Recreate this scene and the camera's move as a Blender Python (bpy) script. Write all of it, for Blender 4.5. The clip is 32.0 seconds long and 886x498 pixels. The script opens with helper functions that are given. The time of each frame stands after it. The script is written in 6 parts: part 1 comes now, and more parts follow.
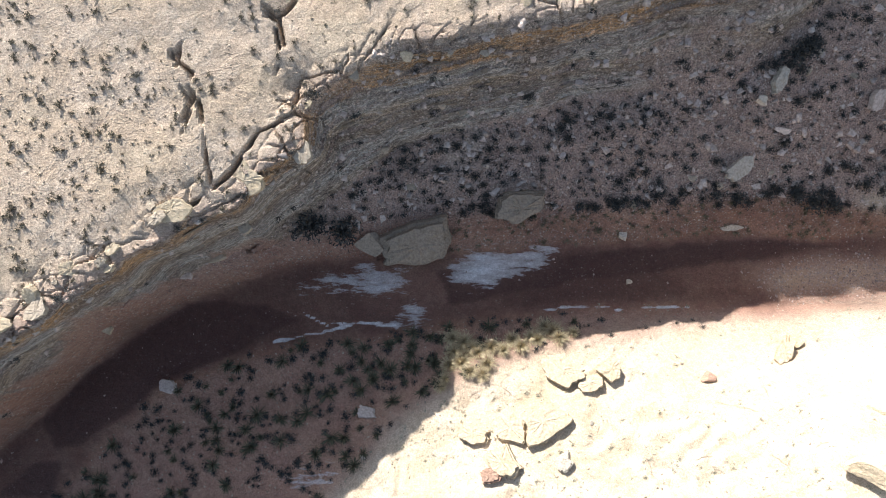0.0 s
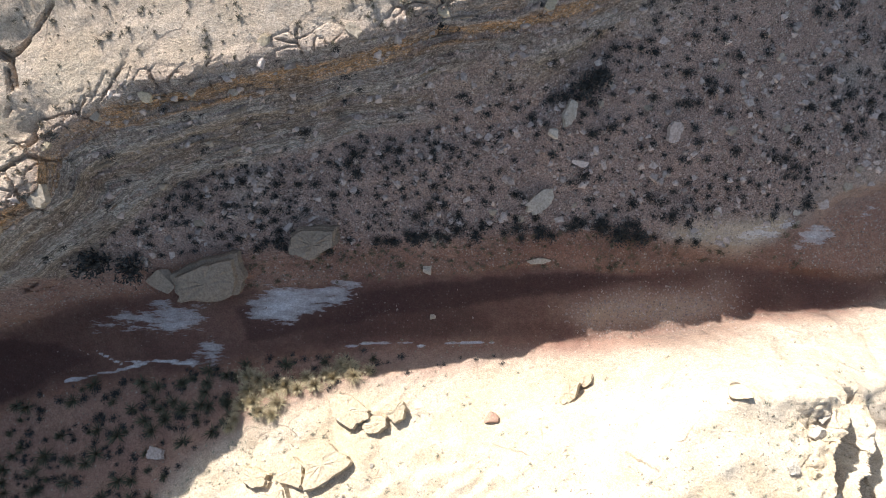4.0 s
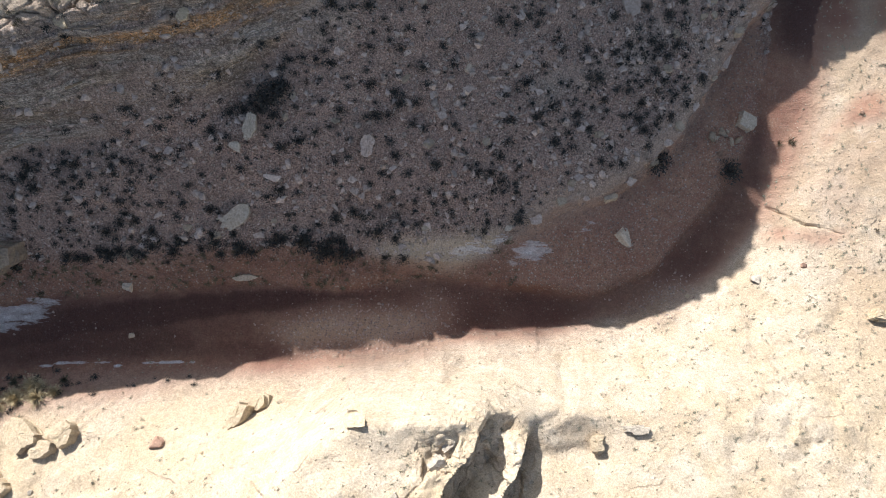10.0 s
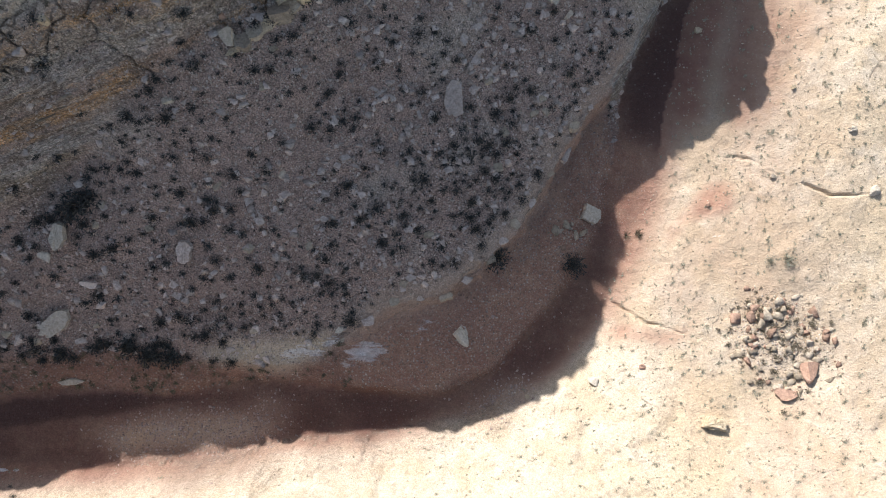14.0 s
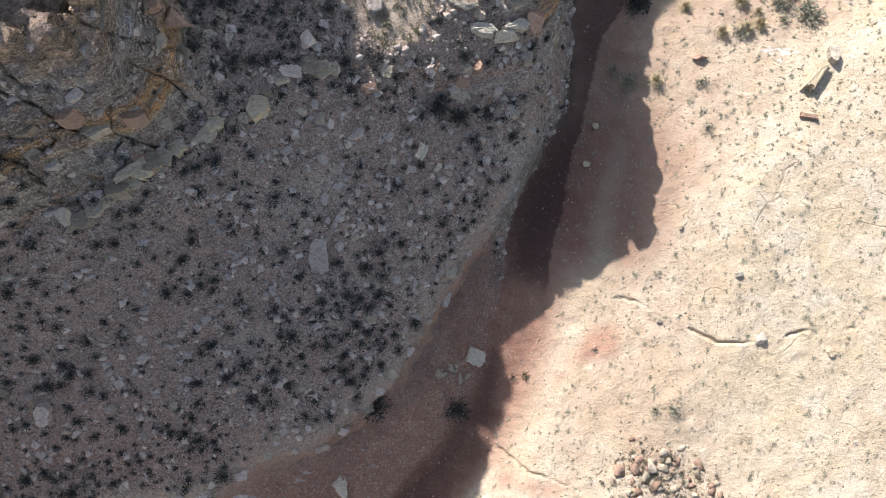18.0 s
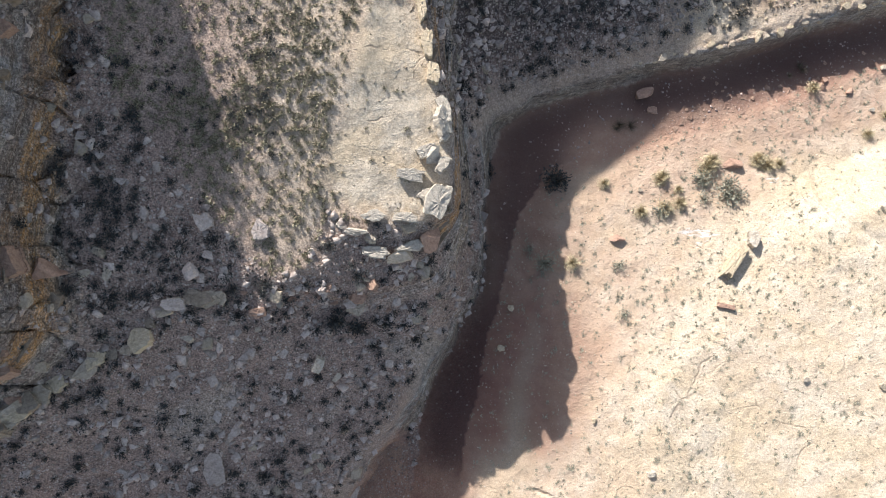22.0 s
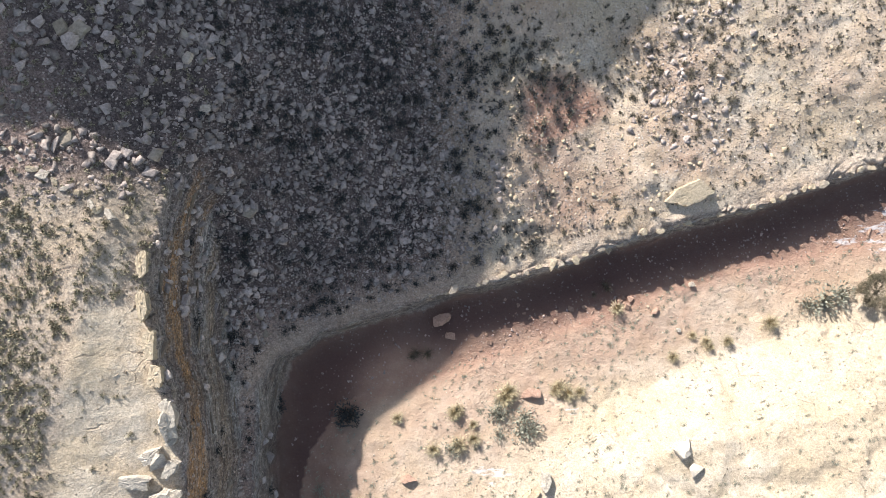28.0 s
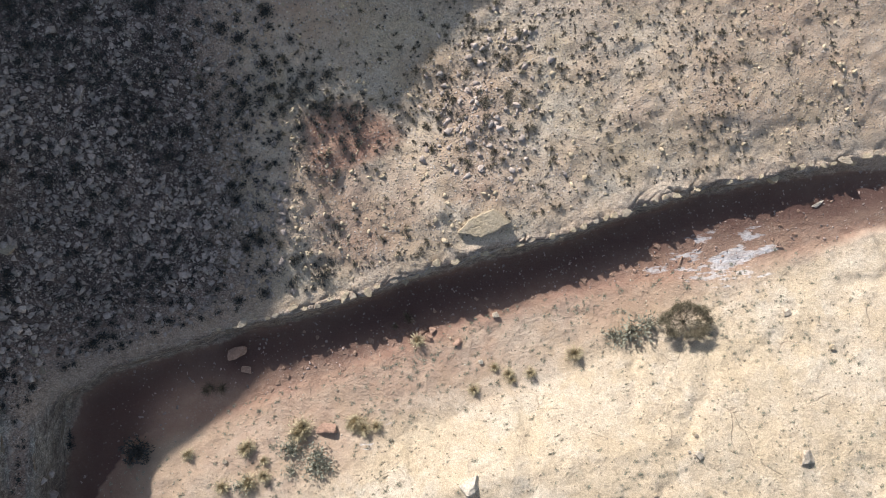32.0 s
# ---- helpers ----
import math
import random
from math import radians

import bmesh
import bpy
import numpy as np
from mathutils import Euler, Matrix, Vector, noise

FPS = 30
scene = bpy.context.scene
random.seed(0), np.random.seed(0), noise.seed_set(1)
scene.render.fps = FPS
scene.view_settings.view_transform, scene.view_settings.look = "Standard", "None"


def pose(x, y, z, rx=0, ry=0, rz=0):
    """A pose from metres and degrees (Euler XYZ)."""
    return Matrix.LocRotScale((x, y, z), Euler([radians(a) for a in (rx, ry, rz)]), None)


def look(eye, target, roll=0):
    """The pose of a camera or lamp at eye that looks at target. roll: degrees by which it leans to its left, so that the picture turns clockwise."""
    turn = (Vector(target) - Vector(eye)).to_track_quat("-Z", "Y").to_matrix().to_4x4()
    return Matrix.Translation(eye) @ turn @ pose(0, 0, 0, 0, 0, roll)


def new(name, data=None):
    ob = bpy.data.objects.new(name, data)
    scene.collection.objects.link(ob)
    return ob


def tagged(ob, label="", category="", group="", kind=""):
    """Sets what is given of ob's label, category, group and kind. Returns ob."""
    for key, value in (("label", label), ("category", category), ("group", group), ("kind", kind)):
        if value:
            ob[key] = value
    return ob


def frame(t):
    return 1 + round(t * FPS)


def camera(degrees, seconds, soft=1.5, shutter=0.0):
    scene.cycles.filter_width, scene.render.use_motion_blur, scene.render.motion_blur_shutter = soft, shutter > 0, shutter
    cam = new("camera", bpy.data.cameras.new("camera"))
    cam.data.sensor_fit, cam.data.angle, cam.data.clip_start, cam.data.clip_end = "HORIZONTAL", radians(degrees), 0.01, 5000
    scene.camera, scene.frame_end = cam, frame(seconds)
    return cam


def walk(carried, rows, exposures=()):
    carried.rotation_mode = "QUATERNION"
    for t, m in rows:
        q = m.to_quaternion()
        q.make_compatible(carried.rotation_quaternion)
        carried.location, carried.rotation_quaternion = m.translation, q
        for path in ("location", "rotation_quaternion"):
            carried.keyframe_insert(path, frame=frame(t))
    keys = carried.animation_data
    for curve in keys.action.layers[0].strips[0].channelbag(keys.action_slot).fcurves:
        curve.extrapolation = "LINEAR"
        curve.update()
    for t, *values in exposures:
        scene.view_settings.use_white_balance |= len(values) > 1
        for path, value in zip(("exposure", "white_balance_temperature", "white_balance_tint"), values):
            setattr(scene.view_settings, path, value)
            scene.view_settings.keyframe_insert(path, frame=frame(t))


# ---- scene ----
cam = camera(73.50, 32.0, soft=0.55)
PATH = [  # seconds, place, tilt
    (0, -0.00, 0.00, 44.99, 2.54, -3.30, 0.00),
    (0.5, 1.80, 0.62, 45.01, 2.63, -3.42, -0.02),
    (1, 3.65, 1.19, 45.06, 2.65, -3.49, -0.05),
    (1.5, 5.52, 1.64, 45.11, 2.67, -3.56, -0.09),
    (2, 7.45, 1.98, 45.14, 2.69, -3.58, -0.12),
    (2.5, 9.40, 2.21, 45.17, 2.74, -3.59, -0.17),
    (3, 11.38, 2.35, 45.16, 2.79, -3.53, -0.22),
    (3.5, 13.38, 2.43, 45.14, 2.84, -3.45, -0.27),
    (5.5, 20.77, 2.69, 44.98, 2.47, -3.95, -0.31),
    (6, 22.77, 2.54, 44.99, 2.55, -3.89, -0.27),
    (6.5, 24.78, 2.36, 44.98, 2.62, -3.80, -0.28),
    (7, 26.74, 2.19, 44.98, 2.72, -3.80, -0.21),
    (7.5, 28.70, 2.13, 45.01, 2.79, -3.75, -0.13),
    (8, 30.63, 2.17, 45.04, 2.78, -3.66, -0.10),
    (8.5, 32.48, 2.34, 45.05, 2.76, -3.63, -0.12),
    (9, 34.22, 2.60, 45.05, 2.84, -3.66, -0.12),
    (9.5, 35.89, 3.05, 45.05, 2.84, -3.71, -0.18),
    (10, 37.57, 3.70, 45.08, 2.78, -3.72, -0.27),
    (10.5, 39.28, 4.50, 45.11, 2.69, -3.62, -0.35),
    (11, 41.00, 5.39, 45.13, 2.55, -3.47, -0.42),
    (11.5, 42.67, 6.32, 45.14, 2.46, -3.37, -0.47),
    (12, 44.28, 7.29, 45.14, 2.38, -3.33, -0.51),
    (12.5, 45.83, 8.28, 45.13, 2.35, -3.32, -0.56),
    (13, 47.31, 9.25, 45.06, 2.39, -3.41, -0.59),
    (13.5, 48.79, 10.23, 45.01, 2.50, -3.45, -0.65),
    (14, 50.28, 11.26, 45.05, 2.59, -3.48, -0.70),
    (14.5, 51.74, 12.32, 45.07, 2.56, -3.41, -0.71),
    (16.5, 56.52, 17.27, 44.92, 2.67, -3.86, -1.01),
    (17, 57.50, 18.80, 44.81, 2.58, -3.83, -1.02),
    (17.5, 58.44, 20.35, 44.75, 2.52, -3.69, -1.13),
    (18, 59.34, 21.91, 44.74, 2.52, -3.50, -1.19),
    (18.5, 60.20, 23.48, 44.74, 2.56, -3.30, -1.23),
    (19, 61.03, 25.10, 44.73, 2.62, -3.20, -1.27),
    (19.5, 61.86, 26.78, 44.72, 2.66, -3.08, -1.27),
    (20, 62.68, 28.51, 44.74, 2.67, -3.01, -1.26),
    (20.5, 63.52, 30.27, 44.76, 2.63, -2.96, -1.25),
    (21, 64.40, 32.05, 44.78, 2.60, -2.97, -1.19),
    (21.5, 65.36, 33.79, 44.82, 2.55, -3.07, -1.15),
    (22, 66.36, 35.47, 44.81, 2.53, -3.20, -1.16),
    (22.5, 67.35, 37.09, 44.79, 2.59, -3.37, -1.19),
    (23, 68.32, 38.67, 44.75, 2.73, -3.37, -1.31),
    (23.5, 69.29, 40.30, 44.72, 2.82, -3.22, -1.41),
    (24, 70.36, 42.04, 44.73, 2.79, -3.19, -1.44),
    (24.5, 71.56, 43.77, 44.77, 2.68, -3.16, -1.46),
    (25, 72.83, 45.46, 44.78, 2.57, -3.15, -1.49),
    (25.5, 74.12, 47.04, 44.74, 2.51, -3.20, -1.57),
    (27.5, 80.29, 51.69, 44.74, 2.41, -3.46, -2.03),
    (28, 81.99, 52.35, 44.80, 2.44, -3.54, -2.16),
    (28.5, 83.77, 52.88, 44.88, 2.43, -3.55, -2.25),
    (29, 85.66, 53.27, 44.96, 2.44, -3.44, -2.29),
    (29.5, 87.57, 53.53, 45.03, 2.50, -3.36, -2.33),
    (30, 89.43, 53.70, 45.06, 2.57, -3.35, -2.37),
    (30.5, 91.28, 53.79, 45.08, 2.63, -3.40, -2.40),
    (31, 93.10, 53.83, 45.09, 2.70, -3.48, -2.46),
    (31.5, 94.88, 53.82, 45.03, 2.77, -3.63, -2.47),
    (32, 96.67, 53.78, 45.02, 2.82, -3.77, -2.48),
]
EXPOSURES = [(0, 1.2), (3, 1.15), (6, 0.9), (9, 0.77), (12, 0.8), (17, 0.98), (20, 1.05), (25, 1.02), (28, 1.08), (29, 1.05), (30, 0.88), (31, 0.72), (32, 0.57)]
walk(cam, [(row[0], pose(*row[1:])) for row in PATH], EXPOSURES)

# ---- sky and sun ----
SUN_EL, SHADE_DIR = radians(24), radians(-60)  # shadows fall towards SHADE_DIR in the plan
world = bpy.data.worlds.new("sky")
scene.world = world
world.use_nodes = True
wn = world.node_tree.nodes
sky = wn.new("ShaderNodeTexSky")
sky.sky_type, sky.sun_disc = "NISHITA", False
sky.sun_elevation = SUN_EL
to_sun = Vector((-math.cos(SHADE_DIR) * math.cos(SUN_EL), -math.sin(SHADE_DIR) * math.cos(SUN_EL), math.sin(SUN_EL)))
sky.sun_rotation = math.atan2(to_sun.x, to_sun.y)
wn["Background"].inputs["Strength"].default_value = 0.105
haze = wn.new("ShaderNodeHueSaturation")
haze.inputs["Saturation"].default_value = 0.8
world.node_tree.links.new(sky.outputs[0], haze.inputs["Color"])
world.node_tree.links.new(haze.outputs[0], wn["Background"].inputs["Color"])
sun = new("sun", bpy.data.lights.new("sun", "SUN"))
sun.data.energy, sun.data.angle, sun.data.color = 4.6, radians(0.53), (1.0, 0.96, 0.925)
sun.matrix_world = look((0, 0, 120), Vector((0, 0, 120)) - to_sun)

rng = np.random.default_rng(7)


# ---- materials ----
def nodes_of(name):
    m = bpy.data.materials.new(name)
    m.use_nodes = True
    nt = m.node_tree
    return m, nt, nt.nodes["Principled BSDF"]


def add(nt, kind, **values):
    n = nt.nodes.new(kind)
    for k, v in values.items():
        if k in n.inputs:
            n.inputs[k].default_value = v
    return n


def mix(nt, fac, a, b, blend="MIX"):
    n = nt.nodes.new("ShaderNodeMix")
    n.data_type, n.blend_type = "RGBA", blend
    for sock, v in ((n.inputs[0], fac), (n.inputs[6], a), (n.inputs[7], b)):
        if isinstance(v, bpy.types.NodeSocket):
            nt.links.new(v, sock)
        else:
            sock.default_value = v if not isinstance(v, tuple) else (*v, 1)[:4]
    return n.outputs[2]


def ramp(nt, fac, *stops):
    n = nt.nodes.new("ShaderNodeValToRGB")
    while len(n.color_ramp.elements) < len(stops):
        n.color_ramp.elements.new(0.5)
    for e, (p, c) in zip(n.color_ramp.elements, stops):
        e.position, e.color = p, (*c, 1) if isinstance(c, tuple) else (c, c, c, 1)
    nt.links.new(fac, n.inputs[0])
    return n.outputs[0]


def noise_tex(nt, vec, scale, detail=5.0, rough=0.6):
    n = add(nt, "ShaderNodeTexNoise", Scale=scale, Detail=detail, Roughness=rough)
    nt.links.new(vec, n.inputs["Vector"])
    return n.outputs[0]


def math_node(nt, op, a, b=0.0):
    n = nt.nodes.new("ShaderNodeMath")
    n.operation = op
    for sock, v in zip(n.inputs, (a, b)):
        if isinstance(v, bpy.types.NodeSocket):
            nt.links.new(v, sock)
        else:
            sock.default_value = v
    return n.outputs[0]


def bump(nt, height, strength, distance, normal=None):
    n = add(nt, "ShaderNodeBump", Strength=strength, Distance=distance)
    nt.links.new(height, n.inputs["Height"])
    if normal:
        nt.links.new(normal, n.inputs["Normal"])
    return n.outputs[0]


def ground_material():
    """Desert ground. Attribute cover: red silt, pale slickrock, white salt crust; attribute rock: bedded cliff rock,
    gravel, dampness with painted shade, dark rubble darkened partly for shade.
    """
    m, nt, bsdf = nodes_of("desert_ground")
    geo = nt.nodes.new("ShaderNodeNewGeometry")
    pos = geo.outputs["Position"]
    cover, rock = nt.nodes.new("ShaderNodeAttribute"), nt.nodes.new("ShaderNodeAttribute")
    cover.attribute_name, rock.attribute_name = "cover", "rock"
    cs, rs = nt.nodes.new("ShaderNodeSeparateColor"), nt.nodes.new("ShaderNodeSeparateColor")
    nt.links.new(cover.outputs["Color"], cs.inputs[0])
    nt.links.new(rock.outputs["Color"], rs.inputs[0])
    big, mid, fine = noise_tex(nt, pos, 0.12), noise_tex(nt, pos, 0.9), noise_tex(nt, pos, 3.0, 8, 0.7)
    grit = noise_tex(nt, pos, 10.0, 5, 0.7)
    soil = mix(nt, ramp(nt, big, (0.35, 0.0), (0.65, 1.0)), (0.42, 0.305, 0.255), (0.49, 0.36, 0.295))
    soil = mix(nt, ramp(nt, mid, (0.42, 0.0), (0.6, 0.75)), soil, (0.335, 0.245, 0.205))
    soil = mix(nt, ramp(nt, fine, (0.48, 0.0), (0.62, 0.6)), soil, (0.23, 0.17, 0.145))
    soil = mix(nt, ramp(nt, big, (0.56, 0.0), (0.66, 0.45)), soil, (0.47, 0.42, 0.35))
    pale = mix(nt, ramp(nt, mid, (0.35, 0.0), (0.65, 1.0)), (0.505, 0.425, 0.32), (0.625, 0.545, 0.43))
    pale = mix(nt, ramp(nt, big, (0.5, 0.0), (0.6, 0.65)), pale, (0.49, 0.39, 0.26))
    pale = mix(nt, ramp(nt, noise_tex(nt, pos, 0.33, 6, 0.6), (0.5, 0.0), (0.58, 0.55)), pale, (0.49, 0.39, 0.255))
    pale = mix(nt, ramp(nt, fine, (0.52, 0.0), (0.66, 0.4)), pale, (0.44, 0.35, 0.25))
    # beds by height, bent by noise
    sep = nt.nodes.new("ShaderNodeSeparateXYZ")
    nt.links.new(pos, sep.inputs[0])
    bent = math_node(nt, "ADD", sep.outputs[2], math_node(nt, "MULTIPLY", mid, 0.7))
    comb = nt.nodes.new("ShaderNodeCombineXYZ")
    for k, s in ((0, 0.09), (1, 0.09)):
        nt.links.new(math_node(nt, "MULTIPLY", sep.outputs[k], s), comb.inputs[k])
    nt.links.new(bent, comb.inputs[2])
    bands = noise_tex(nt, comb.outputs[0], 1.1, 6, 0.65)
    thin = noise_tex(nt, comb.outputs[0], 4.5, 4, 0.7)
    pale = mix(nt, ramp(nt, bands, (0.42, 0.0), (0.5, 0.5), (0.56, 0.0)), pale, (0.50, 0.40, 0.28))
    joints = nt.nodes.new("ShaderNodeTexVoronoi")
    joints.feature = "DISTANCE_TO_EDGE"
    joints.inputs["Scale"].default_value = 0.24
    warped = nt.nodes.new("ShaderNodeVectorMath")
    warped.operation = "MULTIPLY_ADD"
    wob = add(nt, "ShaderNodeTexNoise", Scale=0.7, Detail=4.0)
    nt.links.new(pos, wob.inputs["Vector"])
    nt.links.new(wob.outputs["Color"], warped.inputs[0])
    warped.inputs[1].default_value = (0.8, 0.8, 0.8)
    nt.links.new(pos, warped.inputs[2])
    nt.links.new(warped.outputs[0], joints.inputs["Vector"])
    joint = math_node(nt, "MULTIPLY", ramp(nt, joints.outputs["Distance"], (0.003, 1.0), (0.014, 0.0)), ramp(nt, noise_tex(nt, pos, 0.3, 3), (0.55, 0.0), (0.62, 0.8)))
    joint = math_node(nt, "MULTIPLY", joint, math_node(nt, "SUBTRACT", 1.0, math_node(nt, "MINIMUM", math_node(nt, "MULTIPLY", cs.outputs[0], 4.0), 1.0)))
    pale = mix(nt, math_node(nt, "MULTIPLY", joint, 0.75), pale, (0.27, 0.21, 0.15))
    # soil of the rubble field, darkened partly to carry the shade it lies in
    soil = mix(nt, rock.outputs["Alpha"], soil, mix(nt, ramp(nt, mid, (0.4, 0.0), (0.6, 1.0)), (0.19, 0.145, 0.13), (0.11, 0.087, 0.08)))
    red = mix(nt, ramp(nt, mid, (0.35, 0.0), (0.7, 1.0)), (0.33, 0.172, 0.12), (0.46, 0.285, 0.195))
    red = mix(nt, ramp(nt, big, (0.4, 0.0), (0.7, 0.5)), red, (0.27, 0.13, 0.105))
    level = math_node(nt, "ADD", math_node(nt, "MULTIPLY", bent, 1 / 18), math_node(nt, "MULTIPLY", math_node(nt, "SUBTRACT", bands, 0.5), 0.26))
    bedded = ramp(nt, level, (0.06, (0.44, 0.35, 0.26)), (0.14, (0.50, 0.44, 0.37)), (0.20, (0.50, 0.50, 0.48)), (0.26, (0.38, 0.36, 0.34)), (0.30, (0.24, 0.20, 0.17)), (0.35, (0.46, 0.36, 0.26)), (0.40, (0.50, 0.48, 0.45)),
                  (0.44, (0.30, 0.28, 0.28)), (0.48, (0.58, 0.34, 0.16)), (0.52, (0.50, 0.29, 0.14)), (0.56, (0.36, 0.33, 0.32)), (0.62, (0.49, 0.43, 0.37)), (0.70, (0.60, 0.33, 0.13)), (0.76, (0.30, 0.24, 0.21)), (0.83, (0.44, 0.42, 0.42)), (0.95, (0.54, 0.36, 0.22)))
    bedded = mix(nt, ramp(nt, noise_tex(nt, pos, 0.45, 6, 0.65), (0.48, 0.0), (0.6, 0.7)), bedded, (0.24, 0.18, 0.14))
    bedded = mix(nt, ramp(nt, thin, (0.40, 0.65), (0.52, 0.0)), bedded, (0.15, 0.12, 0.10))
    bedded = mix(nt, ramp(nt, thin, (0.55, 0.0), (0.68, 0.45)), bedded, (0.50, 0.46, 0.39))
    lamina = noise_tex(nt, comb.outputs[0], 13.0, 3, 0.7)
    bedded = mix(nt, ramp(nt, lamina, (0.38, 0.5), (0.5, 0.0)), bedded, (0.15, 0.12, 0.10))
    bedded = mix(nt, ramp(nt, lamina, (0.54, 0.0), (0.66, 0.5)), bedded, (0.62, 0.55, 0.46))
    col = mix(nt, cs.outputs[1], soil, pale)
    col = mix(nt, cs.outputs[0], col, red)
    col = mix(nt, rs.outputs[0], col, bedded)
    gravel = None
    for scale, share in ((4.2, 0.5), (9.0, 0.75)):
        stones = add(nt, "ShaderNodeTexVoronoi", Scale=scale)
        nt.links.new(pos, stones.inputs["Vector"])
        chance = nt.nodes.new("ShaderNodeSeparateColor")
        nt.links.new(stones.outputs["Color"], chance.inputs[0])
        pebble = math_node(nt, "MULTIPLY", ramp(nt, stones.outputs["Distance"], (0.2, 1.0), (0.4, 0.0)), ramp(nt, chance.outputs[0], (share - 0.1, 1.0), (share, 0.0)))
        pebble = math_node(nt, "MULTIPLY", rs.outputs[1], pebble)
        tone = ramp(nt, chance.outputs[1], (0.0, (0.14, 0.11, 0.095)), (0.45, (0.36, 0.30, 0.26)), (1.0, (0.62, 0.56, 0.50)))
        col = mix(nt, math_node(nt, "MULTIPLY", pebble, 0.9), col, tone)
        gravel = pebble if gravel is None else math_node(nt, "MAXIMUM", gravel, pebble)
    # wet silt, and the shade painted beside the wall, in one dark tone
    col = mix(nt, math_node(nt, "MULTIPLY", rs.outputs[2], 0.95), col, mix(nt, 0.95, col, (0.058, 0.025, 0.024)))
    flow = nt.nodes.new("ShaderNodeMapping")
    flow.inputs["Rotation"].default_value = (0, 0, -0.2)
    flow.inputs["Scale"].default_value = (0.35, 1.3, 1.0)
    nt.links.new(pos, flow.inputs["Vector"])
    streak = noise_tex(nt, flow.outputs[0], 1.7, 8, 0.65)
    salt = math_node(nt, "ADD", cs.outputs[2], math_node(nt, "MULTIPLY", math_node(nt, "SUBTRACT", streak, 0.5), 1.5))
    salt = ramp(nt, salt, (0.36, 0.0), (0.46, 0.45), (0.9, 1.0))
    salt = math_node(nt, "MULTIPLY", salt, math_node(nt, "MINIMUM", math_node(nt, "MULTIPLY", cs.outputs[2], 5.0), 0.9))
    col = mix(nt, salt, col, (0.72, 0.73, 0.75))
    col = mix(nt, math_node(nt, "MAXIMUM", math_node(nt, "SUBTRACT", 0.95, math_node(nt, "ADD", math_node(nt, "MULTIPLY", cs.outputs[1], 0.62), math_node(nt, "MULTIPLY", cs.outputs[0], 0.6))), 0.12), col, mix(nt, 1.0, col, mix(nt, 1.0, ramp(nt, grit, (0.38, 0.55), (0.62, 1.45)), ramp(nt, fine, (0.38, 0.65), (0.62, 1.35)), "MULTIPLY"), "MULTIPLY"))
    flecks = add(nt, "ShaderNodeTexVoronoi", Scale=3.2)
    nt.links.new(pos, flecks.inputs["Vector"])
    fleck = math_node(nt, "MULTIPLY", ramp(nt, flecks.outputs["Distance"], (0.16, 1.0), (0.27, 0.0)), math_node(nt, "MULTIPLY", ramp(nt, mid, (0.40, 0.25), (0.62, 1.0)), math_node(nt, "ADD", rs.outputs[1], 0.12)))
    col = mix(nt, fleck, col, mix(nt, 0.85, col, mix(nt, ramp(nt, flecks.outputs["Color"], (0.35, 0.0), (0.6, 1.0)), (0.15, 0.12, 0.10), (0.60, 0.54, 0.46))))
    nt.links.new(col, bsdf.inputs["Base Color"])
    nt.links.new(ramp(nt, rs.outputs[2], (0.0, 0.95), (1.0, 0.55)), bsdf.inputs["Roughness"])
    bsdf.inputs["Specular IOR Level"].default_value = 0.25
    calm = math_node(nt, "SUBTRACT", 1.0, math_node(nt, "MULTIPLY", cs.outputs[1], 0.72))
    n1 = bump(nt, math_node(nt, "MULTIPLY", thin, rs.outputs[0]), 1.0, 0.35)
    n0 = bump(nt, math_node(nt, "SUBTRACT", math_node(nt, "MULTIPLY", mid, 0.7), math_node(nt, "MULTIPLY", math_node(nt, "MULTIPLY", joint, cs.outputs[1]), 0.35)), 0.5, 0.35, n1)
    n2 = bump(nt, math_node(nt, "MULTIPLY", grit, calm), 0.8, 0.12, bump(nt, math_node(nt, "MULTIPLY", fine, calm), 1.0, 0.3, n0))
    nt.links.new(bump(nt, gravel, 0.8, 0.08, n2), bsdf.inputs["Normal"])
    return m


def rock_material(name, a, b, stain):
    m, nt, bsdf = nodes_of(name)
    tc, info = nt.nodes.new("ShaderNodeNewGeometry"), nt.nodes.new("ShaderNodeObjectInfo")
    pos = tc.outputs["Position"]
    mid, fine = noise_tex(nt, pos, 1.6, 6), noise_tex(nt, pos, 6.0, 8, 0.72)
    col = mix(nt, ramp(nt, mid, (0.38, 0.0), (0.6, 1.0)), a, b)
    col = mix(nt, ramp(nt, mid, (0.52, 0.0), (0.66, 0.5)), col, stain)
    col = mix(nt, math_node(nt, "MULTIPLY", tc.outputs["Random Per Island"], 0.5), col, stain)
    col = mix(nt, 1.0, col, ramp(nt, tc.outputs["Random Per Island"], (0.0, 0.55), (1.0, 1.15)), "MULTIPLY")
    col = mix(nt, 0.6, col, mix(nt, 1.0, col, ramp(nt, fine, (0.3, 0.4), (0.7, 1.5)), "MULTIPLY"))
    nt.links.new(col, bsdf.inputs["Base Color"])
    bsdf.inputs["Roughness"].default_value = 0.95
    bsdf.inputs["Specular IOR Level"].default_value = 0.2
    nt.links.new(bump(nt, fine, 1.0, 0.10, bump(nt, mid, 0.4, 0.15)), bsdf.inputs["Normal"])
    return m


